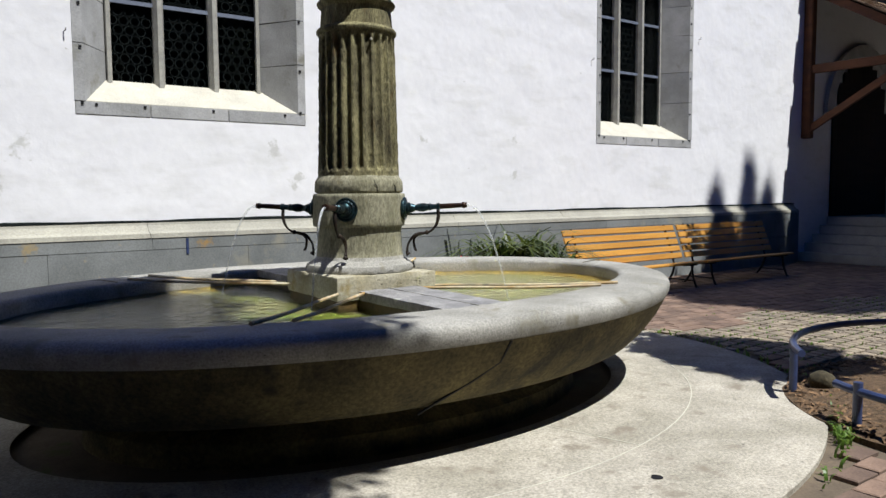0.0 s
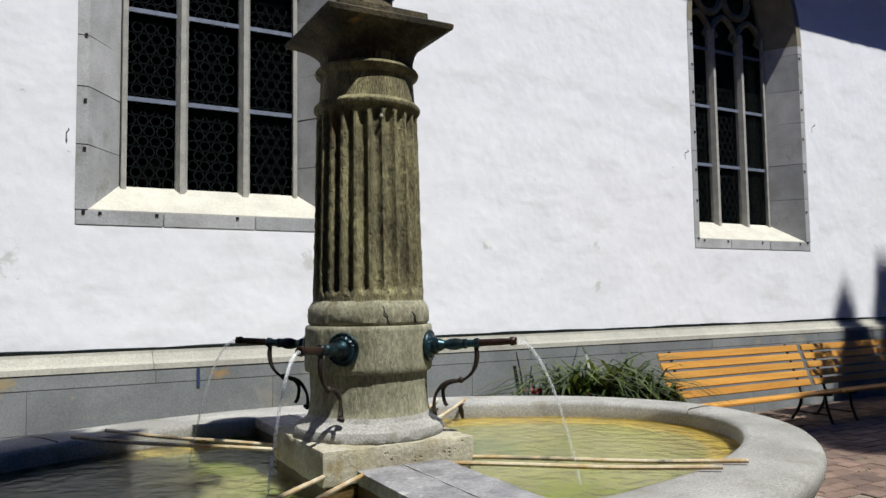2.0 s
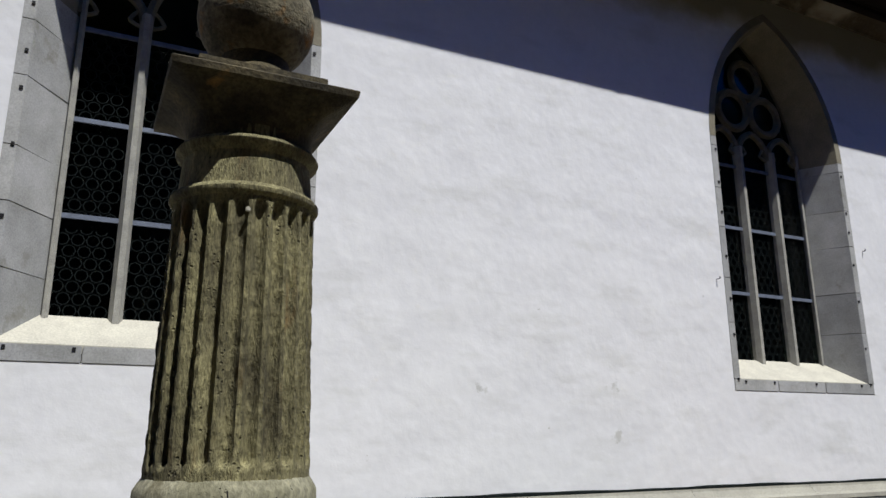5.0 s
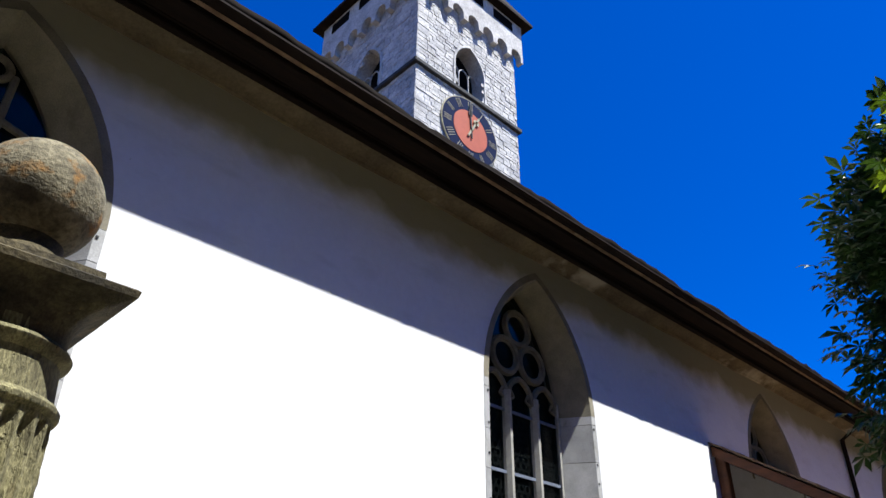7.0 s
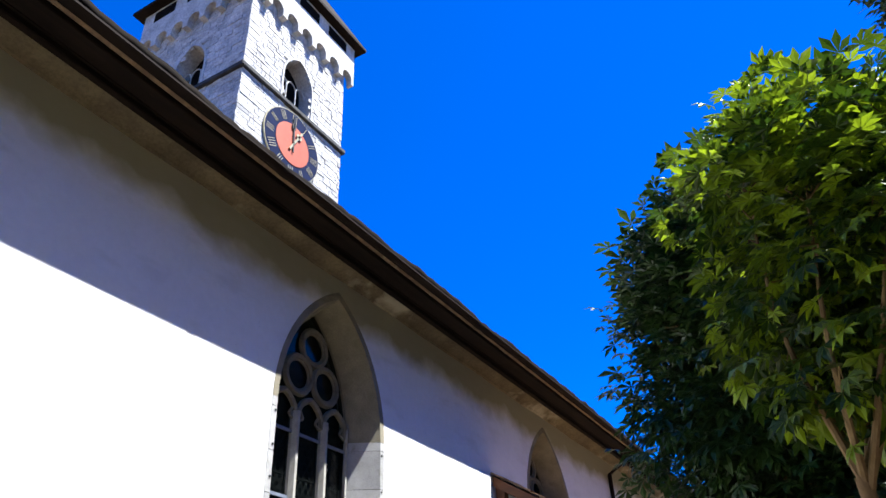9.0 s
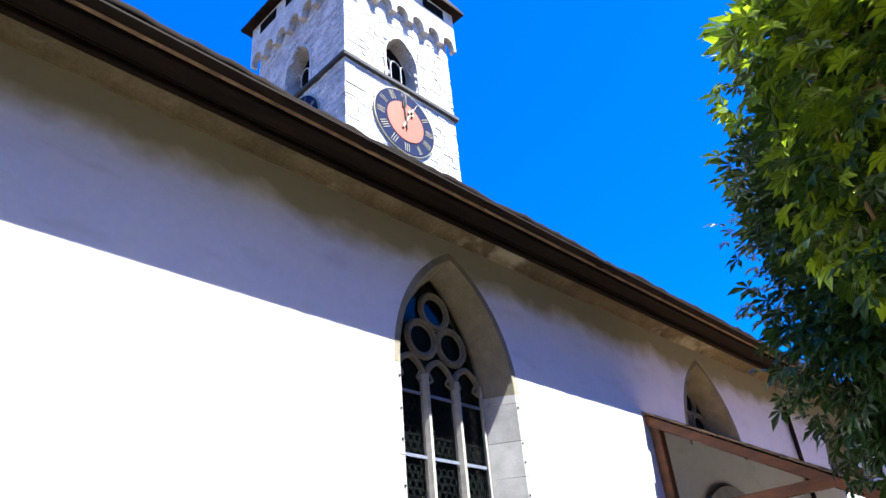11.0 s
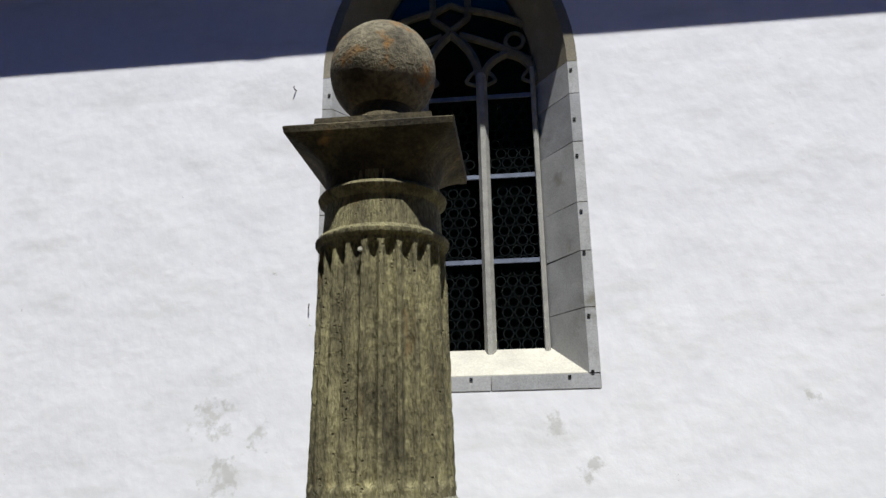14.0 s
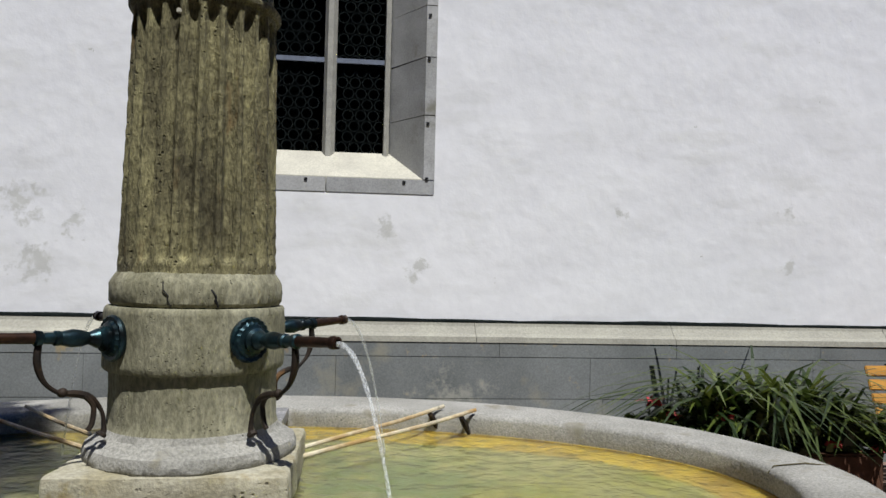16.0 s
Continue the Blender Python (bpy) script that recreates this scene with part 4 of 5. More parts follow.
def build_spout(az):
    sp = new("spout")
    sp.parent = fountain
    sp["label"] = "dark bronze spout with rosette and curled iron stay"
    M = Matrix.Rotation(radians(az), 4, "Z") @ Matrix.Translation((0.345, 0, 1.30)) @ Matrix.Rotation(radians(90), 4, "Y")
    bm = lathe(bmesh.new(), [(0.085, 0.0), (0.088, 0.012), (0.082, 0.022), (0.068, 0.02), (0.06, 0.03), (0.045, 0.034), (0.048, 0.05), (0.035, 0.06)], 40,
               shape=lambda a, r, z: r * (1 + 0.035 * math.cos(a * 20)) if 0.055 < r < 0.084 else r)
    bmesh.ops.transform(bm, matrix=M, verts=bm.verts)
    part("rosette", bm, BRONZE, sp, "ribbed bronze rosette", smooth=True)
    bm = lathe(bmesh.new(), [(0.032, 0.05), (0.036, 0.07), (0.026, 0.09), (0.022, 0.10), (0.031, 0.13), (0.033, 0.16), (0.024, 0.20), (0.027, 0.205), (0.027, 0.22), (0.021, 0.225), (0.020, 0.26), (0.026, 0.265), (0.028, 0.285), (0.022, 0.29)], 20)
    bmesh.ops.transform(bm, matrix=M @ Matrix.Rotation(radians(-3), 4, "Y"), verts=bm.verts)
    part("pipe", bm, BRONZE, sp, smooth=True)
    bm = lathe(bmesh.new(), [(0.020, 0.285), (0.019, 0.40), (0.017, 0.455), (0.023, 0.46), (0.024, 0.475), (0.019, 0.485), (0.022, 0.492), (0.014, 0.494), (0.012, 0.47)], 16)
    bmesh.ops.transform(bm, matrix=M @ Matrix.Rotation(radians(-3), 4, "Y"), verts=bm.verts)
    part("nozzle", bm, COPPER_BROWN, sp, "brown copper nozzle", smooth=True)
    # iron stay
    pts = curve_pts([along(az, 0.615, 1.31), along(az, 0.62, 1.235), along(az, 0.597, 1.165), along(az, 0.545, 1.12), along(az, 0.48, 1.108), along(az, 0.425, 1.085), along(az, 0.385, 1.03), along(az, 0.376, 0.965), along(az, 0.388, 0.945)], 6)
    bm = tube(bmesh.new(), pts, [0.011 + 0.003 * math.sin(i * 0.3) + (0.006 if i > len(pts) - 5 else 0) for i in range(len(pts))], 8)
    part("stay", bm, IRON, sp, "curled rusty iron stay", smooth=True)
    bm = bmesh.new()
    bmesh.ops.create_uvsphere(bm, u_segments=10, v_segments=6, radius=0.018)
    bmesh.ops.translate(bm, verts=bm.verts, vec=along(az, 0.53, 1.117))
    part("stay_clamp", bm, IRON, sp, smooth=True)
    leg = curve_pts([along(az, 0.455, 1.10, 0.008), along(az, 0.425, 1.06, 0.014), along(az, 0.43, 1.0, 0.018), along(az, 0.445, 0.975, 0.018)], 5)
    part("stay_leg", tube(bmesh.new(), leg, 0.010, 7), IRON, sp, smooth=True)
    # thin jet of water from the nozzle to the surface
    v0, pts = 0.80, []
    for i in range(15):
        t = 0.40 * i / 14
        pts.append(along(az, 0.838 + v0 * t, 1.322 + 0.1 * t - 4.9 * t * t))
    jet = tube(bmesh.new(), pts, [0.0098 - 0.0045 * i / 14 + 0.0014 * math.sin(i * 2.4) for i in range(15)], 8)
    j = part("water_jet", jet, STREAM, None, smooth=True)
    j.matrix_basis = pose(FX, FY, 0)
    tagged(j, "thin arcing jet of clear water from the spout", "water", "jets of the fountain")


for az in (45, 135, 225, 315):
    build_spout(az)

# rods to stand buckets on, in pairs under the spouts
def build_rods(a0, b0, a1, b1, hook):
    r = thing("bucket_rod", "long rusted iron rod lying from plinth to rim", "iron rod", "bucket rods of the fountain")
    p, q = Vector((a0, b0, 0.712)), Vector((a1, b1, 0.745))
    pts = [p.lerp(q, t) + Vector((0, 0, 0.003 * math.sin(t * 7) - 0.006 * math.sin(t * 3.1))) for t in np.linspace(0, 1, 12)]
    part("rod", tube(bmesh.new(), pts, 0.0115, 8), ROD, r, smooth=True)
    if hook:
        d = (q - p).normalized()
        pr = [q - d * 0.14 - Vector((0, 0, 0.02)), q - d * 0.10 - Vector((0, 0, 0.07)), q - d * 0.06 - Vector((0, 0, 0.13))]
        part("support", tube(bmesh.new(), pr, [0.016, 0.02, 0.012], 6), IRON, r, "dark iron support under the rod")


build_rods(3.44, 4.76, 4.445, 3.815, False)
build_rods(3.27, 4.69, 4.236, 3.79, False)
build_rods(2.62, 4.76, 1.62, 3.82, False)
build_rods(2.79, 4.69, 1.84, 3.78, False)
build_rods(3.44, 5.50, 4.40, 6.46, True)
build_rods(3.44, 5.68, 4.22, 6.58, True)
build_rods(2.62, 5.50, 1.60, 6.40, False)
build_rods(2.62, 5.66, 1.80, 6.55, False)

# round concrete platform
bm = bmesh.new()
loft(bm, [oval(3.80, 3.15, G - 0.03, 0.004), oval(3.80, 3.15, G + 0.002, 0.004), oval(3.78, 3.13, G + 0.012, 0.004), oval(2.4, 1.5, G + 0.014)])
ob = part("pavement", bm, CONCRETE, None, smooth=True)
ob.matrix_basis = pose(FX, FY, 0)
tagged(ob, "pale worn concrete apron round the fountain", "pavement", kind="structure")


# ---- benches ----
def build_bench(x0, x1):
    b = thing("bench", "yellow varnished slatted wooden park bench with black iron legs", "bench", "benches along the wall", at=(x0, 7.8, G - 0.02))
    L = x1 - x0
    for k in range(5):                      # back
        z = 0.47 + k * 0.113
        y = 0.06 + k * 0.045
        part("back_slat", boxed(0, L, -0.014, 0.014, -0.047, 0.047, bevel=0.008, m=Matrix.Translation((0, y, z + 0.04)) @ Matrix.Rotation(radians(-20), 4, "X")), BENCH_WOOD, b)
    for k in range(4):                      # seat
        y = -0.36 + k * 0.105
        part("seat_slat", boxed(0, L, y - 0.045, y + 0.045, 0.405 - 0.012 * k, 0.435 - 0.012 * k, bevel=0.008), BENCH_WOOD, b)
    for x in (0.22, L - 0.22):
        bm = bmesh.new()
        tube(bm, curve_pts([(x, -0.40, 0.40), (x, -0.15, 0.37), (x, 0.03, 0.38), (x, 0.09, 0.55), (x, 0.27, 1.02)], 5), 0.018, 6)
        tube(bm, curve_pts([(x, -0.30, 0.39), (x, -0.33, 0.2), (x, -0.40, 0.02), (x, -0.44, 0.015)], 5), 0.02, 6)
        tube(bm, curve_pts([(x, 0.03, 0.38), (x, 0.08, 0.2), (x, 0.20, 0.02), (x, 0.25, 0.015)], 5), 0.02, 6)
        tube(bm, [(x, -0.35, 0.13), (x, 0.13, 0.13)], 0.012, 6)
        part("leg_frame", bm, BENCH_IRON, b, "black cast-iron leg frame", smooth=True)
    return b


build_bench(8.08, 10.72)
build_bench(10.80, 13.44)



# cracks in the bowl and ring
def crack(pts, w, parent, m=NAIL):
    bm = bmesh.new()
    tube(bm, pts, w, 5)
    part("crack", bm, m, parent, "dark crack")


def bowl_pt(t, k, z):
    return ((OA - k) * math.cos(t), OY + (OB - k) * math.sin(t), z)


crack([bowl_pt(-1.60, 0.028, 0.58), bowl_pt(-1.61, 0.10, 0.45), bowl_pt(-1.66, 0.165, 0.35), bowl_pt(-1.74, 0.26, 0.22), bowl_pt(-1.77, 0.33, 0.15)], 0.009, fountain)
for az in (-68, -97):
    c, s = math.cos(radians(az)), math.sin(radians(az))
    crack([(0.336 * c + 0.016, 0.336 * s, 1.425), (0.339 * c + 0.004, 0.339 * s, 1.45), (0.339 * c + 0.007, 0.339 * s, 1.465), (0.338 * c - 0.012, 0.338 * s, 1.488), (0.33 * c - 0.016, 0.33 * s, 1.518)], [0.003, 0.006, 0.003, 0.0055, 0.002] if az > -90 else 0.0025, fountain)
# joints of the rim stones
for t in (0.02, 2.2, 3.3):
    c, s = math.cos(t), math.sin(t)
    pts = [((IA + k * (OA - IA)) * c, OY + (IB + k * (OB - IB)) * s, z) for k, z in ((0.0, 0.69), (0.08, 0.724), (0.5, 0.734), (0.8, 0.722), (0.97, 0.675), (1.0, 0.60))]
    crack(pts, 0.0035, fountain, BOWL_STONE)
# flaked white spot at the top of a flute
part("chip", boxed(-0.05, -0.032, -0.296, -0.282, 2.525, 2.545, bevel=0.004), SILL_STONE, fountain, "white chip on a flute")

# apron joints and drain hole
bm = bmesh.new()
pts = [(2.9 * math.cos(t) + FX, 2.2 * math.sin(t) + FY, G + 0.0115) for t in np.linspace(-1.75, -0.25, 24)]
tube(bm, pts, 0.006, 4)
tube(bm, [(FX - 0.6, FY - 2.12, G + 0.0115), (FX - 0.75, FY - 3.1, G + 0.0115)], 0.006, 4)
tube(bm, [(FX + 0.75, FY - 2.12, G + 0.0115), (FX + 0.55, FY - 1.5, G + 0.0115)], 0.006, 4)
tagged(part("trim", bm, SILL_STONE), "pale mortar joints in the concrete apron", "joint", kind="structure")
bm = lathe(bmesh.new(), [(0.028, 0.0), (0.034, 0.004), (0.02, 0.005)], 12, (3.44, 2.66, G + 0.013), shape=lambda a, r, z: r * (1 + 0.3 * noise.noise((math.cos(a), math.sin(a), 3))))
tagged(part("drain_hole", bm, NAIL), "small dark hole worn into the concrete", "hole")

# ---- planter with grasses beside the bench ----
planter = thing("planter", "brown planter full of arching green grasses and red bracts", "planter", at=(7.0, 7.95, G - 0.03))
bm = boxed(-0.98, 1.0, -0.26, 0.26, 0.0, 0.34, bevel=0.02)
part("trough", bm, PLANTER, planter, "brown trough")
rnd = random.Random(11)
verts, faces = [], []


def blade(verts, faces, p, az, length, lean, width):
    d = Vector((math.cos(az), math.sin(az), 0))
    sd = Vector((-d.y, d.x, 0))
    k = len(verts)
    for i in range(6):
        u = i / 5
        q = Vector(p) + d * (0.55 * lean * u * u * length) + Vector((0, 0, length * (u - 0.40 * lean * u * u * u)))
        w = width * (1 - u ** 2) + 0.001
        verts += [tuple(q - sd * w), tuple(q + sd * w)]
    for i in range(5):
        faces.append((k + 2 * i, k + 2 * i + 1, k + 2 * i + 3, k + 2 * i + 2))


for i in range(330):
    x = rnd.uniform(-0.55, 0.82)
    h = 1.5 * (1 - 0.35 * abs(x - 0.05)) * rnd.uniform(0.5, 1.05)
    blade(verts, faces, (x, rnd.uniform(-0.2, 0.2), 0.32), rnd.uniform(0, 6.28), h, rnd.uniform(1.1, 2.3), rnd.uniform(0.016, 0.040))
mesh_from("grasses", verts, faces, GRASS, planter)["kind"] = "stuff"
verts, faces = [], []
for i in range(560):
    x = rnd.choice((rnd.uniform(-1.05, -0.5), rnd.uniform(-1.0, 1.75)))
    blade(verts, faces, (x if x < 1.0 else 1.0, rnd.uniform(-0.3, 0.15), 0.30 + rnd.uniform(0, 0.28)), rnd.uniform(-2.6, 0.4), rnd.uniform(0.12, 0.26), rnd.uniform(1.1, 2.3), rnd.uniform(0.026, 0.048))
mesh_from("broad_leaves", verts, faces, GRASS, planter)["kind"] = "stuff"
verts, faces = [], []
for c in ((-0.93, -0.12, 0.76), (-0.80, -0.2, 0.66), (-0.35, -0.25, 0.66), (0.55, -0.25, 0.45), (0.95, -0.2, 0.40)):
    for i in range(18 if c[0] < -0.5 else 10):
        blade(verts, faces, (c[0] + rnd.uniform(-0.05, 0.05), c[1] + rnd.uniform(-0.05, 0.05), c[2] - 0.05), rnd.uniform(0, 6.28), rnd.uniform(0.07, 0.13), rnd.uniform(1.0, 2.4), 0.018)
tagged(mesh_from("red_bracts", verts, faces, RED_FLOWER, planter), "red bracts", kind="stuff")

# iron hooks left in the plaster
def build_hook(x, z, turn):
    h = thing("wall_hook", "small rusty iron hook driven into the plaster", "hook", "hooks in the church wall", at=(x, WALL_Y, z), rz=turn)
    pts = curve_pts([(0, 0.03, 0), (0, -0.03, 0.002), (0.006, -0.05, 0.012), (0.006, -0.045, 0.03)], 4)
    part("pin", tube(bmesh.new(), pts, 0.0055, 6), IRON, h, smooth=True)


for _x, _z, _turn in ((1.61, 3.13, 10), (12.52, 4.28, -15), (9.58, 3.61, 5), (1.40, 5.48, -20)):
    build_hook(_x, _z, _turn)

# stain of blue paint and rust on the plinth course
tagged(part("paint_mark", boxed(2.755, 2.785, WALL_Y - 0.166, WALL_Y - 0.1585, 0.74, 0.92), BLUE_PAINT), "blue paint stroke on the grey stone course", "paint mark")

# ---- mulched tree bed with blue rail ----
BX, BY, BR = 6.55, 1.85, 1.62
bm = bmesh.new()
rows = loft(bm, [[(BX + r * math.cos(a), BY + r * math.sin(a), z + 0.015 * noise.noise((r * math.cos(a) * 4, r * math.sin(a) * 4, 0))) for a in np.linspace(0, 2 * math.pi, 48, endpoint=False)] for r, z in ((BR, G - 0.03), (BR, G + 0.015), (BR - 0.1, G + 0.03), (1.2, G + 0.06), (0.8, G + 0.09), (0.4, G + 0.1), (0.1, G + 0.1))])
bm.faces.new(rows[-1])
tagged(part("mulch_bed", bm, MULCH, None, smooth=True), "round bed of brown bark mulch", "flower bed", kind="structure")
verts, faces = [], []
for i in range(2600):
    a, r = rnd.uniform(0, 6.28), BR * math.sqrt(rnd.random()) * 0.98
    c = Vector((BX + r * math.cos(a), BY + r * math.sin(a), G + 0.03 + 0.07 * (1 - r / BR)))
    m3 = Euler((rnd.uniform(-0.6, 0.6), rnd.uniform(-0.6, 0.6), rnd.uniform(0, 6.28))).to_matrix()
    l_, w_ = rnd.uniform(0.012, 0.05), rnd.uniform(0.006, 0.016)
    k = len(verts)
    verts += [tuple(c + m3 @ Vector(v)) for v in ((-l_, -w_, 0), (l_, -w_, 0.004), (l_, w_, 0), (-l_, w_, 0.004), (0, 0, 0.014))]
    faces += [(k, k + 1, k + 4), (k + 1, k + 2, k + 4), (k + 2, k + 3, k + 4), (k + 3, k, k + 4)]
CHIPS = mat("bark_chips", (0.24, 0.15, 0.08), (0.10, 0.06, 0.035), 0.95, scale=30, bump=0.3, per_island=0.6)
tagged(mesh_from("bark_chips", verts, faces, CHIPS), "brown bark chips in the tree bed", "mulch", kind="stuff")


def build_rail(a0, a1, r, z, posts, zp):
    rail = thing("low_rail", "low blue-painted tubular steel rail round the tree bed", "rail", "rails of the tree bed")
    pts = [(BX + r * math.cos(radians(a)), BY + r * math.sin(radians(a)), z) for a in np.linspace(a0, a1, 20)]
    part("handrail", tube(bmesh.new(), pts, 0.028, 10), BLUE_PAINT, rail, smooth=True)
    for a in posts:
        c = (BX + r * math.cos(radians(a)), BY + r * math.sin(radians(a)))
        bm = tube(bmesh.new(), [(c[0], c[1], G - 0.02), (c[0], c[1], zp)], 0.03, 12)
        part("post", bm, BLUE_PAINT, rail, smooth=True)


build_rail(135, 20, 1.55, 0.225, (125, 40), 0.215)
build_rail(150, 235, 1.50, 0.11, (158, 222), 0.17)
bm = bmesh.new()
bmesh.ops.create_icosphere(bm, subdivisions=2, radius=0.11)
for v in bm.verts:
    v.co = v.co * (1 + 0.2 * noise.noise(v.co * 9))
    v.co.z *= 0.8
bmesh.ops.translate(bm, verts=bm.verts, vec=(5.92, 3.02, G + 0.08))
# the dark capital stone paints the tree's shade onto this boulder
tagged(part("boulder", bm, CAP_STONE, None, smooth=True), "rounded stone at the bed's edge, shade put into its colour", "stone")


# ---- trees ----
def limb(bm, pts, r0, r1, seg=7):
    n = len(pts)
    tube(bm, pts, [r0 + (r1 - r0) * i / (n - 1) for i in range(n)], seg)


def palm_leaf(verts, faces, p, out, size, rnd, leaflets=6):
    """A hand-shaped leaf: leaflets that spread from one point."""
    out = Vector(out).normalized()
    side = out.cross(Vector((rnd.uniform(-0.5, 0.5), rnd.uniform(-0.5, 0.5), 1))).normalized()
    up = side.cross(out).normalized()
    k0 = len(verts)
    verts.append(tuple(p))
    for i in range(leaflets):
        a = radians(-100 + 200 * i / (leaflets - 1))
        d = out * math.cos(a) + side * math.sin(a)
        s = d.cross(up)
        L = size * (1.0 - 0.3 * abs(a) / 1.75) * rnd.uniform(0.85, 1.1)
        k = len(verts)
        droop = -up * L
        verts += [tuple(p + d * L * 0.6 + s * L * 0.19 + droop * 0.04), tuple(p + d * L * 0.6 + droop * 0.10), tuple(p + d * L * 0.6 - s * L * 0.19 + droop * 0.04), tuple(p + d * L + droop * 0.30)]
        faces += [(k0, k, k + 1), (k0, k + 1, k + 2), (k, k + 3, k + 1), (k + 1, k + 3, k + 2)]


def build_tree(base, fork, centre, radii, limbs, leaves, size, r0, leafmat, label, seed, clumps=60, leaflets=6, hollow=0.55, spread=0.55):
    rnd = random.Random(seed)
    t = thing("tree", label, "tree", at=tuple(base))
    o = Vector(base)
    C, R = Vector(centre), Vector(radii)
    bm = bmesh.new()
    mid = (Vector(base) + Vector(fork)) / 2 + Vector((rnd.uniform(-0.05, 0.05), rnd.uniform(-0.05, 0.05), 0))
    limb(bm, [p - o for p in curve_pts([Vector(base) - Vector((0, 0, 0.05)), mid, Vector(fork)], 6)], r0, r0 * 0.72, 12)
    part("trunk", bm, BARK, t, smooth=True)
    centres = []
    for i in range(clumps):
        while True:
            q = Vector((rnd.uniform(-1, 1), rnd.uniform(-1, 1), rnd.uniform(-1, 1)))
            if hollow < q.length < 1.0:
                break
        q *= rnd.uniform(0.88, 1.12)
        centres.append(C + Vector((q.x * R.x, q.y * R.y, q.z * R.z)))
    ends = []
    for i in range(limbs):
        a = 2 * math.pi * i / limbs + rnd.uniform(-0.3, 0.3)
        e = C + Vector((R.x * 0.6 * math.cos(a), R.y * 0.6 * math.sin(a), R.z * rnd.uniform(-0.15, 0.7)))
        m1 = Vector(fork).lerp(e, 0.45) + Vector((0.12 * R.x * math.cos(a), 0.12 * R.y * math.sin(a), 0.0))
        start = Vector(fork) - Vector((0, 0, rnd.uniform(0.0, 0.12) * R.z))
        pts = curve_pts([start, m1, e], 6)
        bm = bmesh.new()
        limb(bm, [p - o for p in pts], r0 * 0.42, r0 * 0.13)
        part("limb", bm, BARK, t, smooth=True)
        ends += pts[4:]
    bm = bmesh.new()
    for c in centres:
        s = min(ends, key=lambda q: (q - c).length)
        m1 = s.lerp(c, 0.5) + Vector((rnd.uniform(-0.08, 0.08), rnd.uniform(-0.08, 0.08), rnd.uniform(-0.02, 0.1)))
        limb(bm, [s - o, m1 - o, c - o], r0 * 0.13, r0 * 0.05, 5)
    part("branchwork", bm, BARK, t)["kind"] = "stuff"
    verts, faces = [], []
    for i in range(leaves):
        c = centres[i % len(centres)]
        sp = 0.30 * (R.x + R.y + R.z) / 3
        off = Vector((rnd.gauss(0, 1), rnd.gauss(0, 1), rnd.gauss(0, 0.7))) * sp * spread
        if off.length > 2.2 * sp * spread:          # no leaf hangs free of its clump
            off *= 2.2 * sp * spread / off.length
        p = c + off
        out = (p - C).normalized() * 0.8 + off.normalized() * 0.7 + Vector((rnd.uniform(-0.5, 0.5), rnd.uniform(-0.5, 0.5), rnd.uniform(-0.5, 0.25)))
        palm_leaf(verts, faces, p - o, out, size * rnd.uniform(0.65, 1.2), rnd, leaflets)
    mesh_from("crown", verts, faces, leafmat, t)
    return t


build_tree((7.12, 2.30, G), (7.02, 2.33, 2.78), (7.20, 1.98, 4.22), (0.72, 0.80, 1.20), 7, 3400, 0.135, 0.055, LEAF, "young chestnut tree with bright green hand-shaped leaves", 3, 170, 6, 0.15)
build_tree((13.3, 3.1, G), (13.25, 3.1, 3.4), (13.2, 3.0, 5.7), (1.65, 1.7, 2.9), 9, 11000, 0.26, 0.16, LEAF_DARK, "broad dark green tree standing before the porch", 8, 230, 5, 0.1)
build_tree((14.4, 0.3, G), (14.3, 0.3, 2.2), (14.2, 0.2, 4.2), (2.0, 1.9, 1.7), 9, 5600, 0.27, 0.15, LEAF_DARK, "broad dark green tree beside the paved yard", 9, 110, 5, 0.3)
build_tree((-1.5, -0.2, G), (-1.2, -0.1, 5.6), (-0.48, 0.40, 9.3), (3.4, 4.1, 1.0), 9, 30000, 0.30, 0.15, LEAF_DARK, "leafy tree that shades part of the fountain", 5, 800, 5, 0.0, 0.27)
build_tree((14.4, -3.2, G), (14.2, -3.1, 14.0), (14.1, -3.0, 19.0), (2.1, 1.5, 1.2), 9, 8000, 0.31, 0.2, LEAF_DARK, "tall dark green tree that shades the second bench", 6, 150, 5, 0.0, 0.36)


def build_spruce(x, y, top, r, seed):
    """A slender spruce: whorls of drooping boughs set with needles."""
    rnd = random.Random(seed)
    t = thing("spruce", "tall slender dark green spruce beside the church steps", "tree", "spruces beside the steps", at=(x, y, G))
    h = top - G
    part("trunk", tube(bmesh.new(), [(0, 0, -0.05), (0, 0, h * 0.5), (0, 0, h - 0.1)], [0.2, 0.12, 0.015], 8), BARK, t, smooth=True)
    bm = bmesh.new()
    verts, faces = [], []
    d = 0.12
    while d < h - 4.0:
        rad = min(0.05 + 0.15 * d + 0.05 * d * d, r) * rnd.uniform(0.8, 1.1)
        for i in range(7):
            a = rnd.uniform(0, 6.28)
            tip = Vector((rad * math.cos(a), rad * math.sin(a), h - d - 0.25 * rad))
            tube(bm, [(0, 0, h - d), tip], [0.015, 0.004], 4)
            for k in range(5):
                u = rnd.uniform(0.15, 1.0)
                blade(verts, faces, tip * u + Vector((0, 0, (h - d) * (1 - u))), a + rnd.uniform(-1.2, 1.2), rnd.uniform(0.15, 0.28), rnd.uniform(1.2, 2.6), rnd.uniform(0.04, 0.08))
        d += 0.10
    part("branchwork", bm, BARK, t)["kind"] = "stuff"
    mesh_from("needles", verts, faces, LEAF_DARK, t)["kind"] = "stuff"


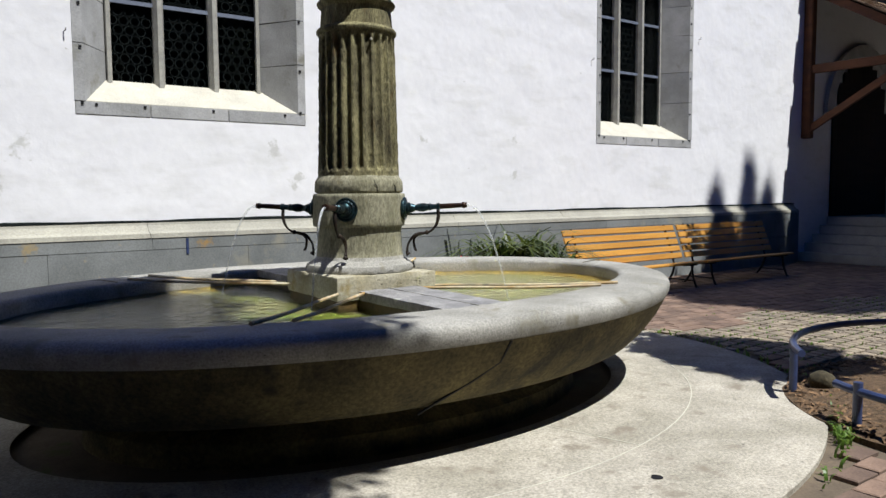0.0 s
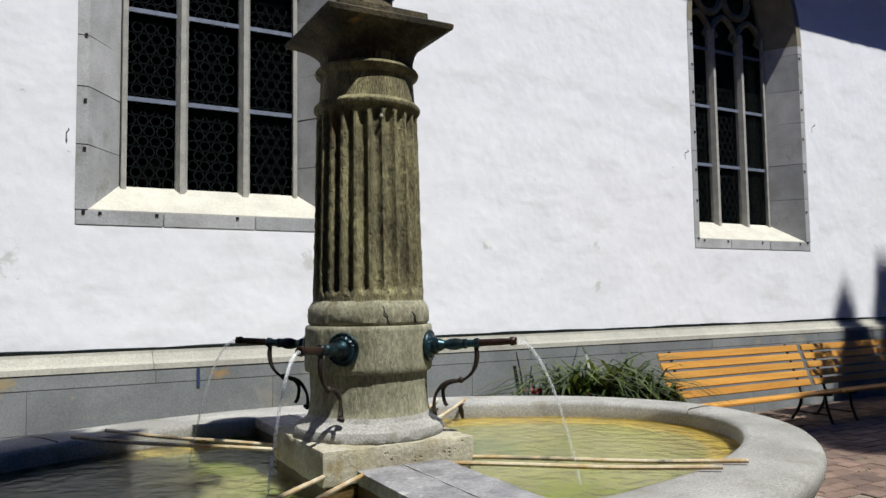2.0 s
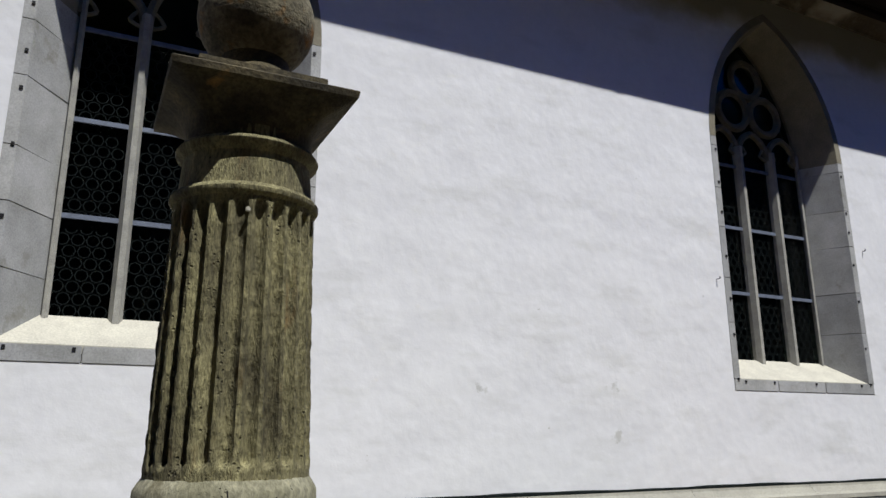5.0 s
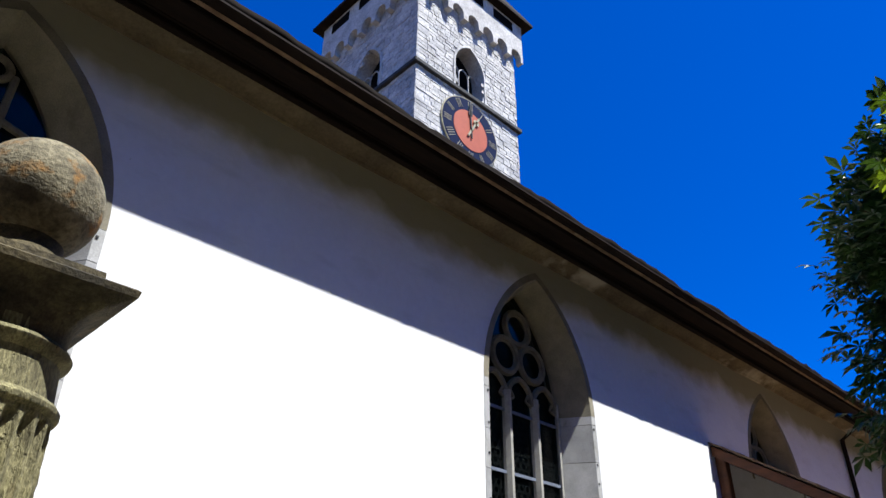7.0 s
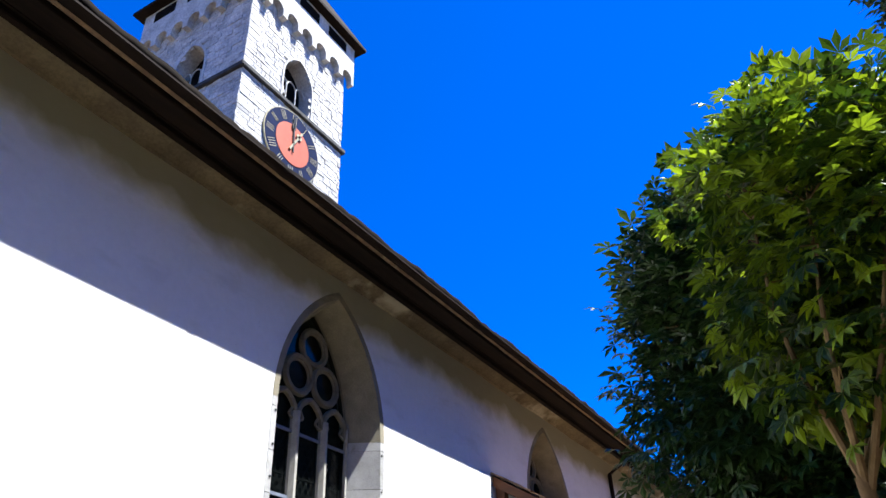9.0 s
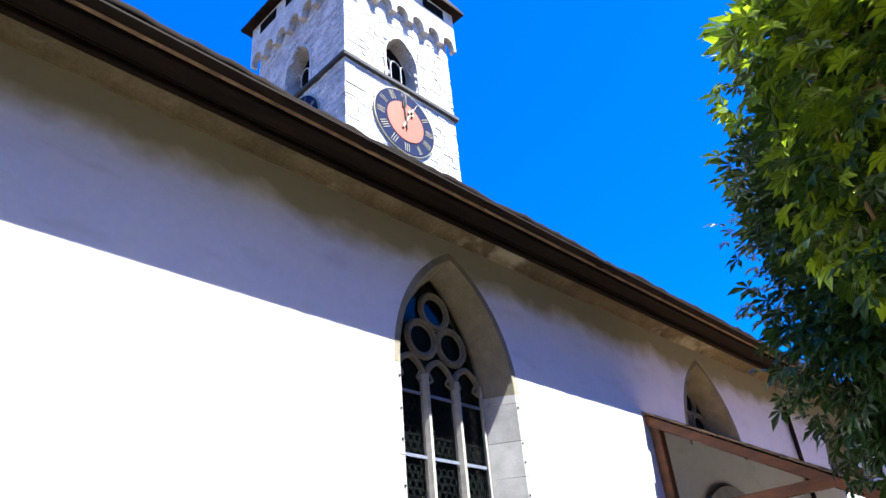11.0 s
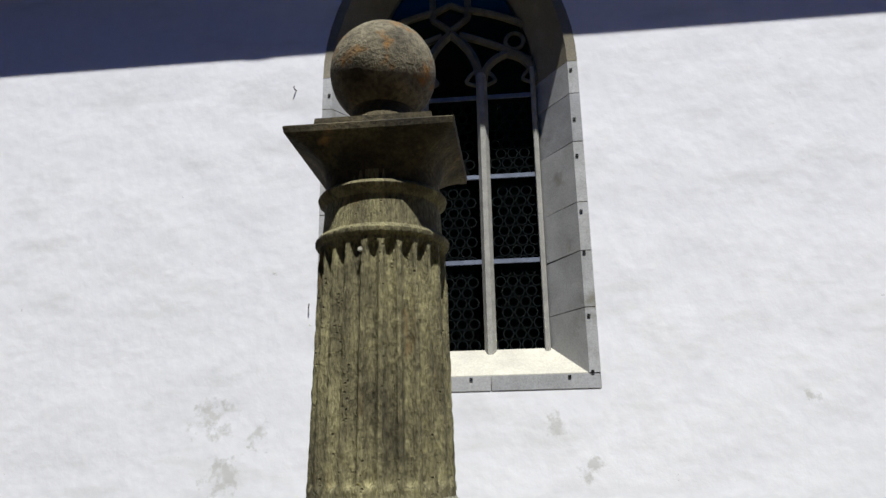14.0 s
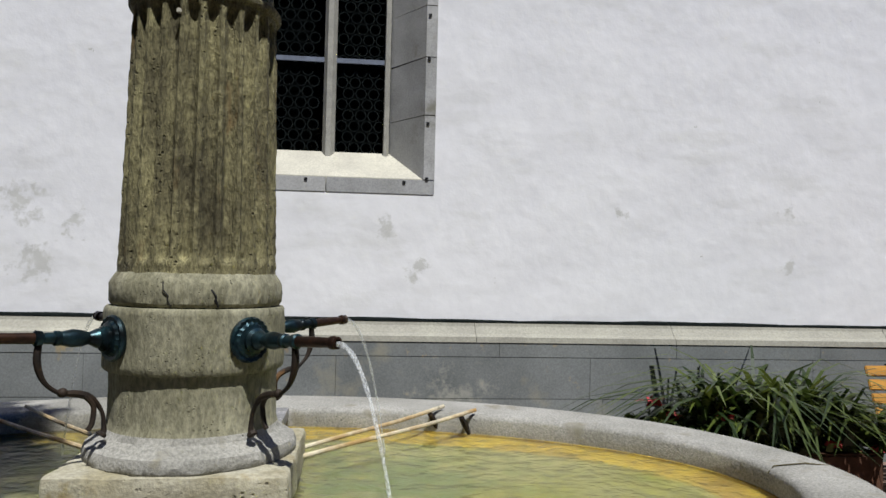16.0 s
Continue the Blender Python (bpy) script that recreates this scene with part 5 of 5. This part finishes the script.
for _x, _top, _r in ((16.23, 24.5, 0.8), (17.38, 24.95, 1.0), (18.08, 24.5, 1.2)):
    build_spruce(_x, -2.0, _top, _r, int(_x * 10))

# plain unseen walls, added to close the yard and hold back sky light
RENDER = mat("dull_render", (0.13, 0.12, 0.10), (0.09, 0.085, 0.07), 0.95, scale=1, fine=30)
tagged(part("wall_west", boxed(-14.7, -14.05, -8.58, 8.85, G - 0.1, 17.0), RENDER), "unseen plain wall added beside the yard to block sky light", "wall", kind="structure")
tagged(part("wall_yard", boxed(-40, 60, -9.2, -8.6, G - 0.1, 18.5), RENDER), "unseen plain wall added across the yard to block sky light", "wall", kind="structure")

# ---- tower ----
TX0, TX1, TY0, TY1 = 17.87, 24.66, 20.0, 27.0
TZ = 25.5
tower = thing("church_tower", "square pale stone church tower with clock faces and corbel frieze", "tower", at=(0, 0, 0))
part("tower_shaft", boxed(TX0 + 0.9, TX1 - 0.05, TY0 + 0.9, TY1 - 0.05, G, 32.74), TOWER_STONE, tower, "rough pale stone masonry")
part("string_course", boxed(TX0 - 0.16, TX1 + 0.16, TY0 - 0.16, TY1 + 0.16, TZ - 0.12, TZ + 0.12, bevel=0.03), TOWER_DARK, tower, "dark projecting string course")
TW = TX1 - TX0


def face_m(kind):
    """Frame of a tower face: u along it, v up, w outwards."""
    if kind == 0:
        return Matrix(((1, 0, 0, TX0), (0, 0, -1, TY0), (0, 1, 0, 0), (0, 0, 0, 1)))
    return Matrix(((0, 0, -1, TX0), (-1, 0, 0, TY1), (0, 1, 0, 0), (0, 0, 0, 1)))


for kind in (0, 1):
    M = face_m(kind)
    rnd = random.Random(20 + kind)
    W = TW if kind == 0 else TY1 - TY0
    wu = W / 2
    verts, faces = [], []
    v = 15.0
    while v < 32.5:
        hgt = rnd.uniform(0.17, 0.29)
        u = 0.0
        while u < W:
            l_ = rnd.uniform(0.2, 0.6) if 0.0 < u else rnd.uniform(0.5, 0.8)
            u2 = min(u + l_, W)
            cu, cv = (u + u2) / 2, v + hgt / 2
            in_bell = abs(cu - wu) < 1.05 and 25.4 < cv < 27.6 + 1.1 * (1 - (abs(cu - wu) / 1.05) ** 2)
            if not in_bell:
                k = len(verts)
                w = rnd.uniform(-0.025, 0.012)
                g = 0.007
                for a, b, c in ((u + g, v + g, -0.05), (u2 - g, v + g, -0.05), (u2 - g, v + hgt - g, -0.05), (u + g, v + hgt - g, -0.05),
                                (u + 2 * g, v + 2.2 * g, w), (u2 - 2 * g, v + 1.8 * g, w), (u2 - 2.3 * g, v + hgt - 2 * g, w), (u + 2 * g, v + hgt - 2.4 * g, w)):
                    verts.append(tuple(M @ Vector((a, b, c))))
                faces += [(k + 4, k + 5, k + 6, k + 7), (k, k + 1, k + 5, k + 4), (k + 1, k + 2, k + 6, k + 5), (k + 2, k + 3, k + 7, k + 6), (k + 3, k, k + 4, k + 7)]
            u = u2
        v += hgt
    ms = mesh_from("masonry", verts, faces, TOWER_STONE, tower)
    ms["kind"] = "stuff"
    # wall face round the bell opening
    bm = bmesh.new()
    lp = [(q[0] + wu, q[2]) for q in arch_loop(0, 0, 1.07, 25.62, 1.64, 8, 27.2)]
    quads = [[(0.05, G), (wu - 1.07, G), (wu - 1.07, 32.74), (0.05, 32.74)], [(wu + 1.07, G), (W - 0.05, G), (W - 0.05, 32.74), (wu + 1.07, 32.74)], [(wu - 1.07, G), (wu + 1.07, G), (wu + 1.07, 25.62), (wu - 1.07, 25.62)]]
    quads += [[p, q, (q[0], 32.74), (p[0], 32.74)] for p, q in zip(lp[2:], lp[3:])]
    for qd in quads:
        bm.faces.new([bm.verts.new(M @ Vector((a, b, -0.05))) for a, b in qd])
    part("wall_face", bm, TOWER_STONE, tower)
    # bell opening
    bell = new("bell_window")
    bell.parent = tower
    bell["label"] = "pointed bell opening with slim stone mullion"
    bm = bmesh.new()
    def arc(hw, rise, w, foot=25.62, spring=27.2, n=8):
        return [M @ Vector(p) for p in [(q[0] + wu, q[2], w) for q in arch_loop(0, 0, hw, foot, rise, n, spring)]]
    loft(bm, [arc(1.08, 1.65, -0.04), arc(1.08, 1.65, 0.03), arc(0.98, 1.5, 0.05), arc(0.94, 1.42, -0.75)])
    part("bell_arch", bm, TOWER_STONE, bell)
    bm = bmesh.new()
    bm.faces.new([bm.verts.new(p) for p in arc(1.0, 1.5, -0.74)])
    part("dark_opening", bm, VOID, bell, "dark belfry inside")
    for du in (-0.32, 0.32):
        bm = bmesh.new()
        tube(bm, [M @ Vector((wu + du, 25.6, -0.42)), M @ Vector((wu + du, 27.2, -0.42))], 0.04, 6)
        part("bell_mullion", bm, TOWER_STONE, bell)
    for du in (-0.62, 0.0, 0.62):
        bm = bmesh.new()
        tube(bm, [M @ Vector((wu + du + 0.31 * math.cos(a), 27.15 + 0.38 * math.sin(a), -0.42)) for a in np.linspace(0, math.pi, 9)], 0.035, 5)
        part("bell_tracery", bm, TOWER_STONE, bell)
    # corbel frieze and parapet
    bm = bmesh.new()
    nb = 7
    ov = 0.34
    lo = [(-ov, 32.74)]
    bw = (W + 2 * ov) / nb
    for i in range(nb):
        u0 = -ov + i * bw
        lo += [(u0, 30.05), (u0 + 0.16, 30.05)] + [(u0 + bw / 2 - (bw / 2 - 0.16) * math.cos(a), 30.3 + 0.42 * math.sin(a)) for a in np.linspace(0.0, math.pi, 9)] + [(u0 + bw - 0.16, 30.05)]
    lo += [(W + ov, 30.05), (W + ov, 32.74)]
    f1 = [bm.verts.new(M @ Vector((a, b, ov))) for a, b in lo]
    f2 = [bm.verts.new(M @ Vector((a, b, 0.0))) for a, b in lo]
    bm.faces.new(f1)
    for i in range(len(lo) - 1):
        bm.faces.new((f1[i], f1[i + 1], f2[i + 1], f2[i]))
    part("corbel_frieze", bm, TOWER_STONE, tower, "parapet on a round-arched corbel frieze")
    for i in range(3):
        u = W * (i + 0.5) / 3
        bm = bmesh.new()
        box(bm, u - 0.75, u + 0.75, 31.9, 32.6, ov - 0.05, ov + 0.01, m=M)
        part("parapet_opening", bm, VOID, tower, "dark opening under the roof")
    # clock
    clk = new("clock")
    clk.parent = tower
    clk["label"] = "clock face with blue ring, orange centre and gilt hands"
    CU, CV, CR = (3.29, 23.4, 1.80) if kind == 0 else (wu, 23.4, 1.80)

    def disc(r, w, name, m, label=""):
        bm = lathe(bmesh.new(), [(r, 0.0), (r, w)], 48)
        bmesh.ops.transform(bm, matrix=M @ Matrix.Translation((CU, CV, 0.03)), verts=bm.verts)
        return part(name, bm, m, clk, label)

    disc(CR, 0.06, "rim", GOLD, "thin gilt rim")
    disc(CR - 0.05, 0.075, "number_ring", CLOCK_BLUE, "dark blue ring of hours")
    disc(CR * 0.60, 0.095, "centre_disc", CLOCK_RED, "orange-red centre")
    for i in range(12):
        bm = bmesh.new()
        a = math.pi / 2 - i * math.pi / 6
        strokes = [1, 2, 3, 3, 2, 3, 3, 4, 3, 2, 3, 3][i - 1]
        for s_ in range(strokes):
            off = (s_ - (strokes - 1) / 2) * 0.115
            box(bm, CR * 0.67, CR * 0.92, off - 0.014, off + 0.014, 0.0, 0.02, m=M @ Matrix.Translation((CU, CV, 0.10)) @ Matrix.Rotation(a, 4, "Z"))
        part("hour_mark", bm, GOLD, clk, "gilt hour mark")
    for L_, w_, a in ((1.5, 0.07, 93), (1.05, 0.10, 62)):
        bm = bmesh.new()
        R3 = M @ Matrix.Translation((CU, CV, 0.16)) @ Matrix.Rotation(radians(a), 4, "Z")
        box(bm, -0.45, L_, -w_ / 2, w_ / 2, 0, 0.03, m=R3)
        box(bm, L_ * 0.55, L_ * 0.75, -w_ * 1.6, w_ * 1.6, 0.0, 0.03, m=R3)
        part("clock_hand", bm, GOLD if a < 90 else TOWER_DARK, clk, "gilt hand" if a < 90 else "dark hand")
bm = bmesh.new()
q = [(TX0 - 0.8, TY0 - 0.8), (TX1 + 0.8, TY0 - 0.8), (TX1 + 0.8, TY1 + 0.8), (TX0 - 0.8, TY1 + 0.8)]
b0 = [bm.verts.new((x, y, 32.75)) for x, y in q]
b1 = [bm.verts.new((x, y, 32.92)) for x, y in q]
ap = bm.verts.new(((TX0 + TX1) / 2, (TY0 + TY1) / 2, 42.0))
bm.faces.new(b0)
for i in range(4):
    j = (i + 1) % 4
    bm.faces.new((b0[i], b0[j], b1[j], b1[i]))
    bm.faces.new((b1[i], b1[j], ap))
part("tower_roof", bm, DARK_WOOD, tower, "dark overhanging pyramid roof")

# ---- porch ----
PX0, PX1, PZ, SLOPE, PL = 16.2, 26.5, 6.02, 31.6, 4.4
porch = thing("porch", "timber lean-to porch roof with weathered tiles over the church door", "porch", at=(PX0, WALL_Y, PZ))
PM = Matrix(((1, 0, 0, 0), (0, -math.cos(radians(SLOPE)), math.sin(radians(SLOPE)) * -1, 0), (0, -math.sin(radians(SLOPE)), math.cos(radians(SLOPE)), 0), (0, 0, 0, 1)))
part("roof_boards", boxed(0.0, PX1 - PX0, 0, PL, -0.10, -0.06, m=PM), DARK_WOOD, porch)
part("barge_board", boxed(-0.04, 0.02, 0.0, PL + 0.05, -0.24, -0.075, m=PM), ORANGE_WOOD, porch, "orange-brown barge board")
for k in range(8):
    x = 0.6 + k * 1.3
    part("rafter", boxed(x, x + 0.1, 0.0, PL, -0.26, -0.10, m=PM), DARK_WOOD, porch)
rnd = random.Random(31)
tile_mesh = None
for r in range(15):
    for c in range(16):
        u, v = -0.10 + c * 0.178 + (0.087 if r % 2 else 0), r * 0.30
        if tile_mesh is None:
            bm = boxed(0, 0.17, -0.02, 0.36, 0.0, 0.03)
            for vv in bm.verts:
                vv.co.z += 0.02 if vv.co.y > 0.1 else 0.0
            ob = part("tile", bm, TILE, porch)
            tile_mesh = ob.data
        else:
            ob = new("tile", tile_mesh)
            ob.parent = porch
        ob.matrix_basis = PM @ pose(u + rnd.uniform(-0.01, 0.01), v + rnd.uniform(-0.02, 0.02), -0.055 + rnd.uniform(0, 0.012), 0, 0, rnd.uniform(-2, 2))
bm = boxed(2.75, PX1 - PX0, 0, PL, -0.058, -0.02, m=PM)
part("far_tiles", bm, TILE, porch, "weathered tiles")
part("wall_post", boxed(0.05, 0.23, -0.20, -0.002, 2.55 - PZ, 5.75 - PZ, bevel=0.015), ORANGE_WOOD, porch, "red-brown timber post on the wall")
part("tie_beam", boxed(0.07, 0.21, -PL * 0.80, -0.2, 3.95 - PZ, 4.13 - PZ, bevel=0.015), ORANGE_WOOD, porch, "stained timber tie beam")
bm = bmesh.new()
box(bm, 0.09, 0.19, -2.3, 0.0, -0.07, 0.07, m=Matrix.Translation((0, -0.15, 2.75 - PZ)) @ Matrix.Rotation(radians(-31), 4, "X"))
part("brace", bm, ORANGE_WOOD, porch, "slanting timber brace")
part("eaves_plate", boxed(0.0, PX1 - PX0, -PL * 0.82, -PL * 0.82 + 0.16, 3.62 - PZ, 3.78 - PZ), DARK_WOOD, porch)
for x in (2.6, 8.0):
    part("post", boxed(x, x + 0.18, -PL * 0.82, -PL * 0.82 + 0.18, G - PZ, 3.64 - PZ, bevel=0.015), DARK_WOOD, porch)

# church door in its arched stone frame
door = tagged(new("door_1"), "tall arched dark wooden church door with stone frame", "door", kind="structure")
bm = bmesh.new()
dl = lambda hw, rise, y: arch_loop(18.95, y, hw, 0.80, rise, 10, 3.1)[1:]
loft(bm, [dl(1.75, 1.75, WALL_Y), dl(1.75, 1.75, WALL_Y - 0.10), dl(1.45, 1.5, WALL_Y - 0.10), dl(1.38, 1.42, WALL_Y - 0.004)], closed=False)
part("door_frame", bm, SANDSTONE, door)
for k in range(12):
    x = 18.95 - 1.38 + k * 0.23
    top = 3.1 + (arch_z(min(abs(x + 0.115 - 18.95) + 0.1, 1.37), 1.38, 1.42, 3.1) - 3.1)
    part("plank", boxed(x + 0.004, x + 0.226, WALL_Y - 0.05, WALL_Y - 0.006, 0.80, top), DARK_WOOD, door)
# steps up to it
stairs = tagged(new("stairs"), "pale stone steps up to the church door", "stairs", kind="structure")
for k in range(5):
    z = 0.80 - k * 0.19
    part("step", boxed(17.5 - k * 0.32, 25.0, 6.9 - k * 0.32, WALL_Y - 0.002, z - 0.19, z - 0.002 if k else z, bevel=0.012), STEP_STONE, stairs)
# downpipe
bm = tube(bmesh.new(), [(23.6, WALL_Y - 0.08, 1.0), (23.6, WALL_Y - 0.08, 7.6), (23.6, WALL_Y - 0.9, 8.1)], 0.06, 8)
tagged(part("downpipe", bm, DARK_WOOD, None, smooth=True), "dark brown metal downpipe on the church wall", "pipe")


# ---- paving: nearest stones as pieces, the rest joined ----
def in_apron(x, y, m=0.0):
    return ((x - FX) / (3.80 + m)) ** 2 + ((y - FY) / (3.15 + m)) ** 2 < 1


def in_bed(x, y, m=0.0):
    return (x - BX) ** 2 + (y - BY) ** 2 < (BR + m) ** 2


rnd = random.Random(77)
pav = tagged(new("road"), "red-brown clinker paving with mossy joints", "pavement", kind="structure")
PW, PH = 0.235, 0.155
near, fv, ff, sv, sf, gv, gf = 0, [], [], [], [], [], []
paver_mesh = None


def stone(verts, faces, x, y, w, h, rot, top):
    k = len(verts)
    m3 = pose(x, y, 0, 0, 0, rot)
    for dx, dy, z in ((-w, -h, G - 0.05), (w, -h, G - 0.05), (w, h, G - 0.05), (-w, h, G - 0.05), (-w, -h, top - 0.006), (w, -h, top - 0.006), (w, h, top - 0.006), (-w, h, top - 0.006),
                      (-w + 0.008, -h + 0.008, top), (w - 0.008, -h + 0.008, top), (w - 0.008, h - 0.008, top), (-w + 0.008, h - 0.008, top)):
        verts.append(tuple(m3 @ Vector((dx, dy, z))))
    faces += [(k + 8, k + 9, k + 10, k + 11)]
    for a, b in ((0, 4), (4, 8)):
        for i in range(4):
            j = (i + 1) % 4
            faces.append((k + a + i, k + a + j, k + b + j, k + b + i))


row = 0
y = -1.5
while y < 8.7:
    x = -3.0 + (PW / 2 if row % 2 else 0)
    while x < 16.6:
        if not in_apron(x, y, 0.10) and not in_bed(x, y, 0.12):
            sett = 6.8 < x < 13.5 and 2.6 < y < 5.3 + 0.25 * math.sin(x * 3)
            if sett:
                for dx in (-PW / 4, PW / 4):
                    stone(sv, sf, x + dx + rnd.uniform(-0.006, 0.006), y + rnd.uniform(-0.006, 0.006), PW / 4 - 0.009 - rnd.uniform(0, 0.006), PH / 2 - 0.011 - rnd.uniform(0, 0.006), rnd.uniform(-4, 4), G - 0.006 + rnd.uniform(0, 0.008))
            elif near < 290 and 3.7 < x < 6.2 and 0.0 < y < 2.9:
                if paver_mesh is None:
                    pv, pf = [], []
                    stone(pv, pf, 0, 0, PW / 2 - 0.006, PH / 2 - 0.006, 0, G)
                    ob = mesh_from("paver", pv, pf, PAVER, pav)
                    paver_mesh = ob.data
                else:
                    ob = new("paver", paver_mesh)
                    ob.parent = pav
                ob.matrix_basis = pose(x, y, rnd.uniform(-0.005, 0.005), rnd.uniform(-0.8, 0.8), rnd.uniform(-0.8, 0.8), rnd.uniform(-1.5, 1.5))
                near += 1
            else:
                stone(fv, ff, x, y, PW / 2 - 0.006, PH / 2 - 0.006, rnd.uniform(-1.2, 1.2), G + rnd.uniform(-0.006, 0.004))
            if (sett and rnd.random() < 0.8) or rnd.random() < 0.03:
                for q in range(5):
                    blade(gv, gf, (x + rnd.uniform(-0.1, 0.1), y - PH / 2 + rnd.uniform(-0.02, 0.02), G - 0.02), rnd.uniform(0, 6.28), rnd.uniform(0.02, 0.06), rnd.uniform(0.5, 1.5), 0.008)
        x += PW
    y += PH
    row += 1
for i in range(260):              # weeds along the apron's edge
    a = rnd.choice((rnd.gauss(-1.02, 0.05), rnd.gauss(-0.86, 0.05), rnd.uniform(-1.3, 0.2)))
    blade(gv, gf, (FX + 3.84 * math.cos(a) + rnd.uniform(-0.03, 0.05), FY + 3.19 * math.sin(a) + rnd.uniform(-0.05, 0.03), G - 0.02), rnd.uniform(0, 6.28), rnd.uniform(0.05, 0.13), rnd.uniform(0.5, 1.6), 0.010)
tagged(mesh_from("far_pavers", fv, ff, PAVER_FAR, pav), kind="stuff")
tagged(mesh_from("setts", sv, sf, SETT, pav), kind="stuff")
tagged(mesh_from("weeds", gv, gf, leaf_mat("weed_leaf", (0.07, 0.14, 0.02), (0.14, 0.22, 0.04), 0.35)), "green weeds and moss in the paving joints", "weeds", kind="stuff")
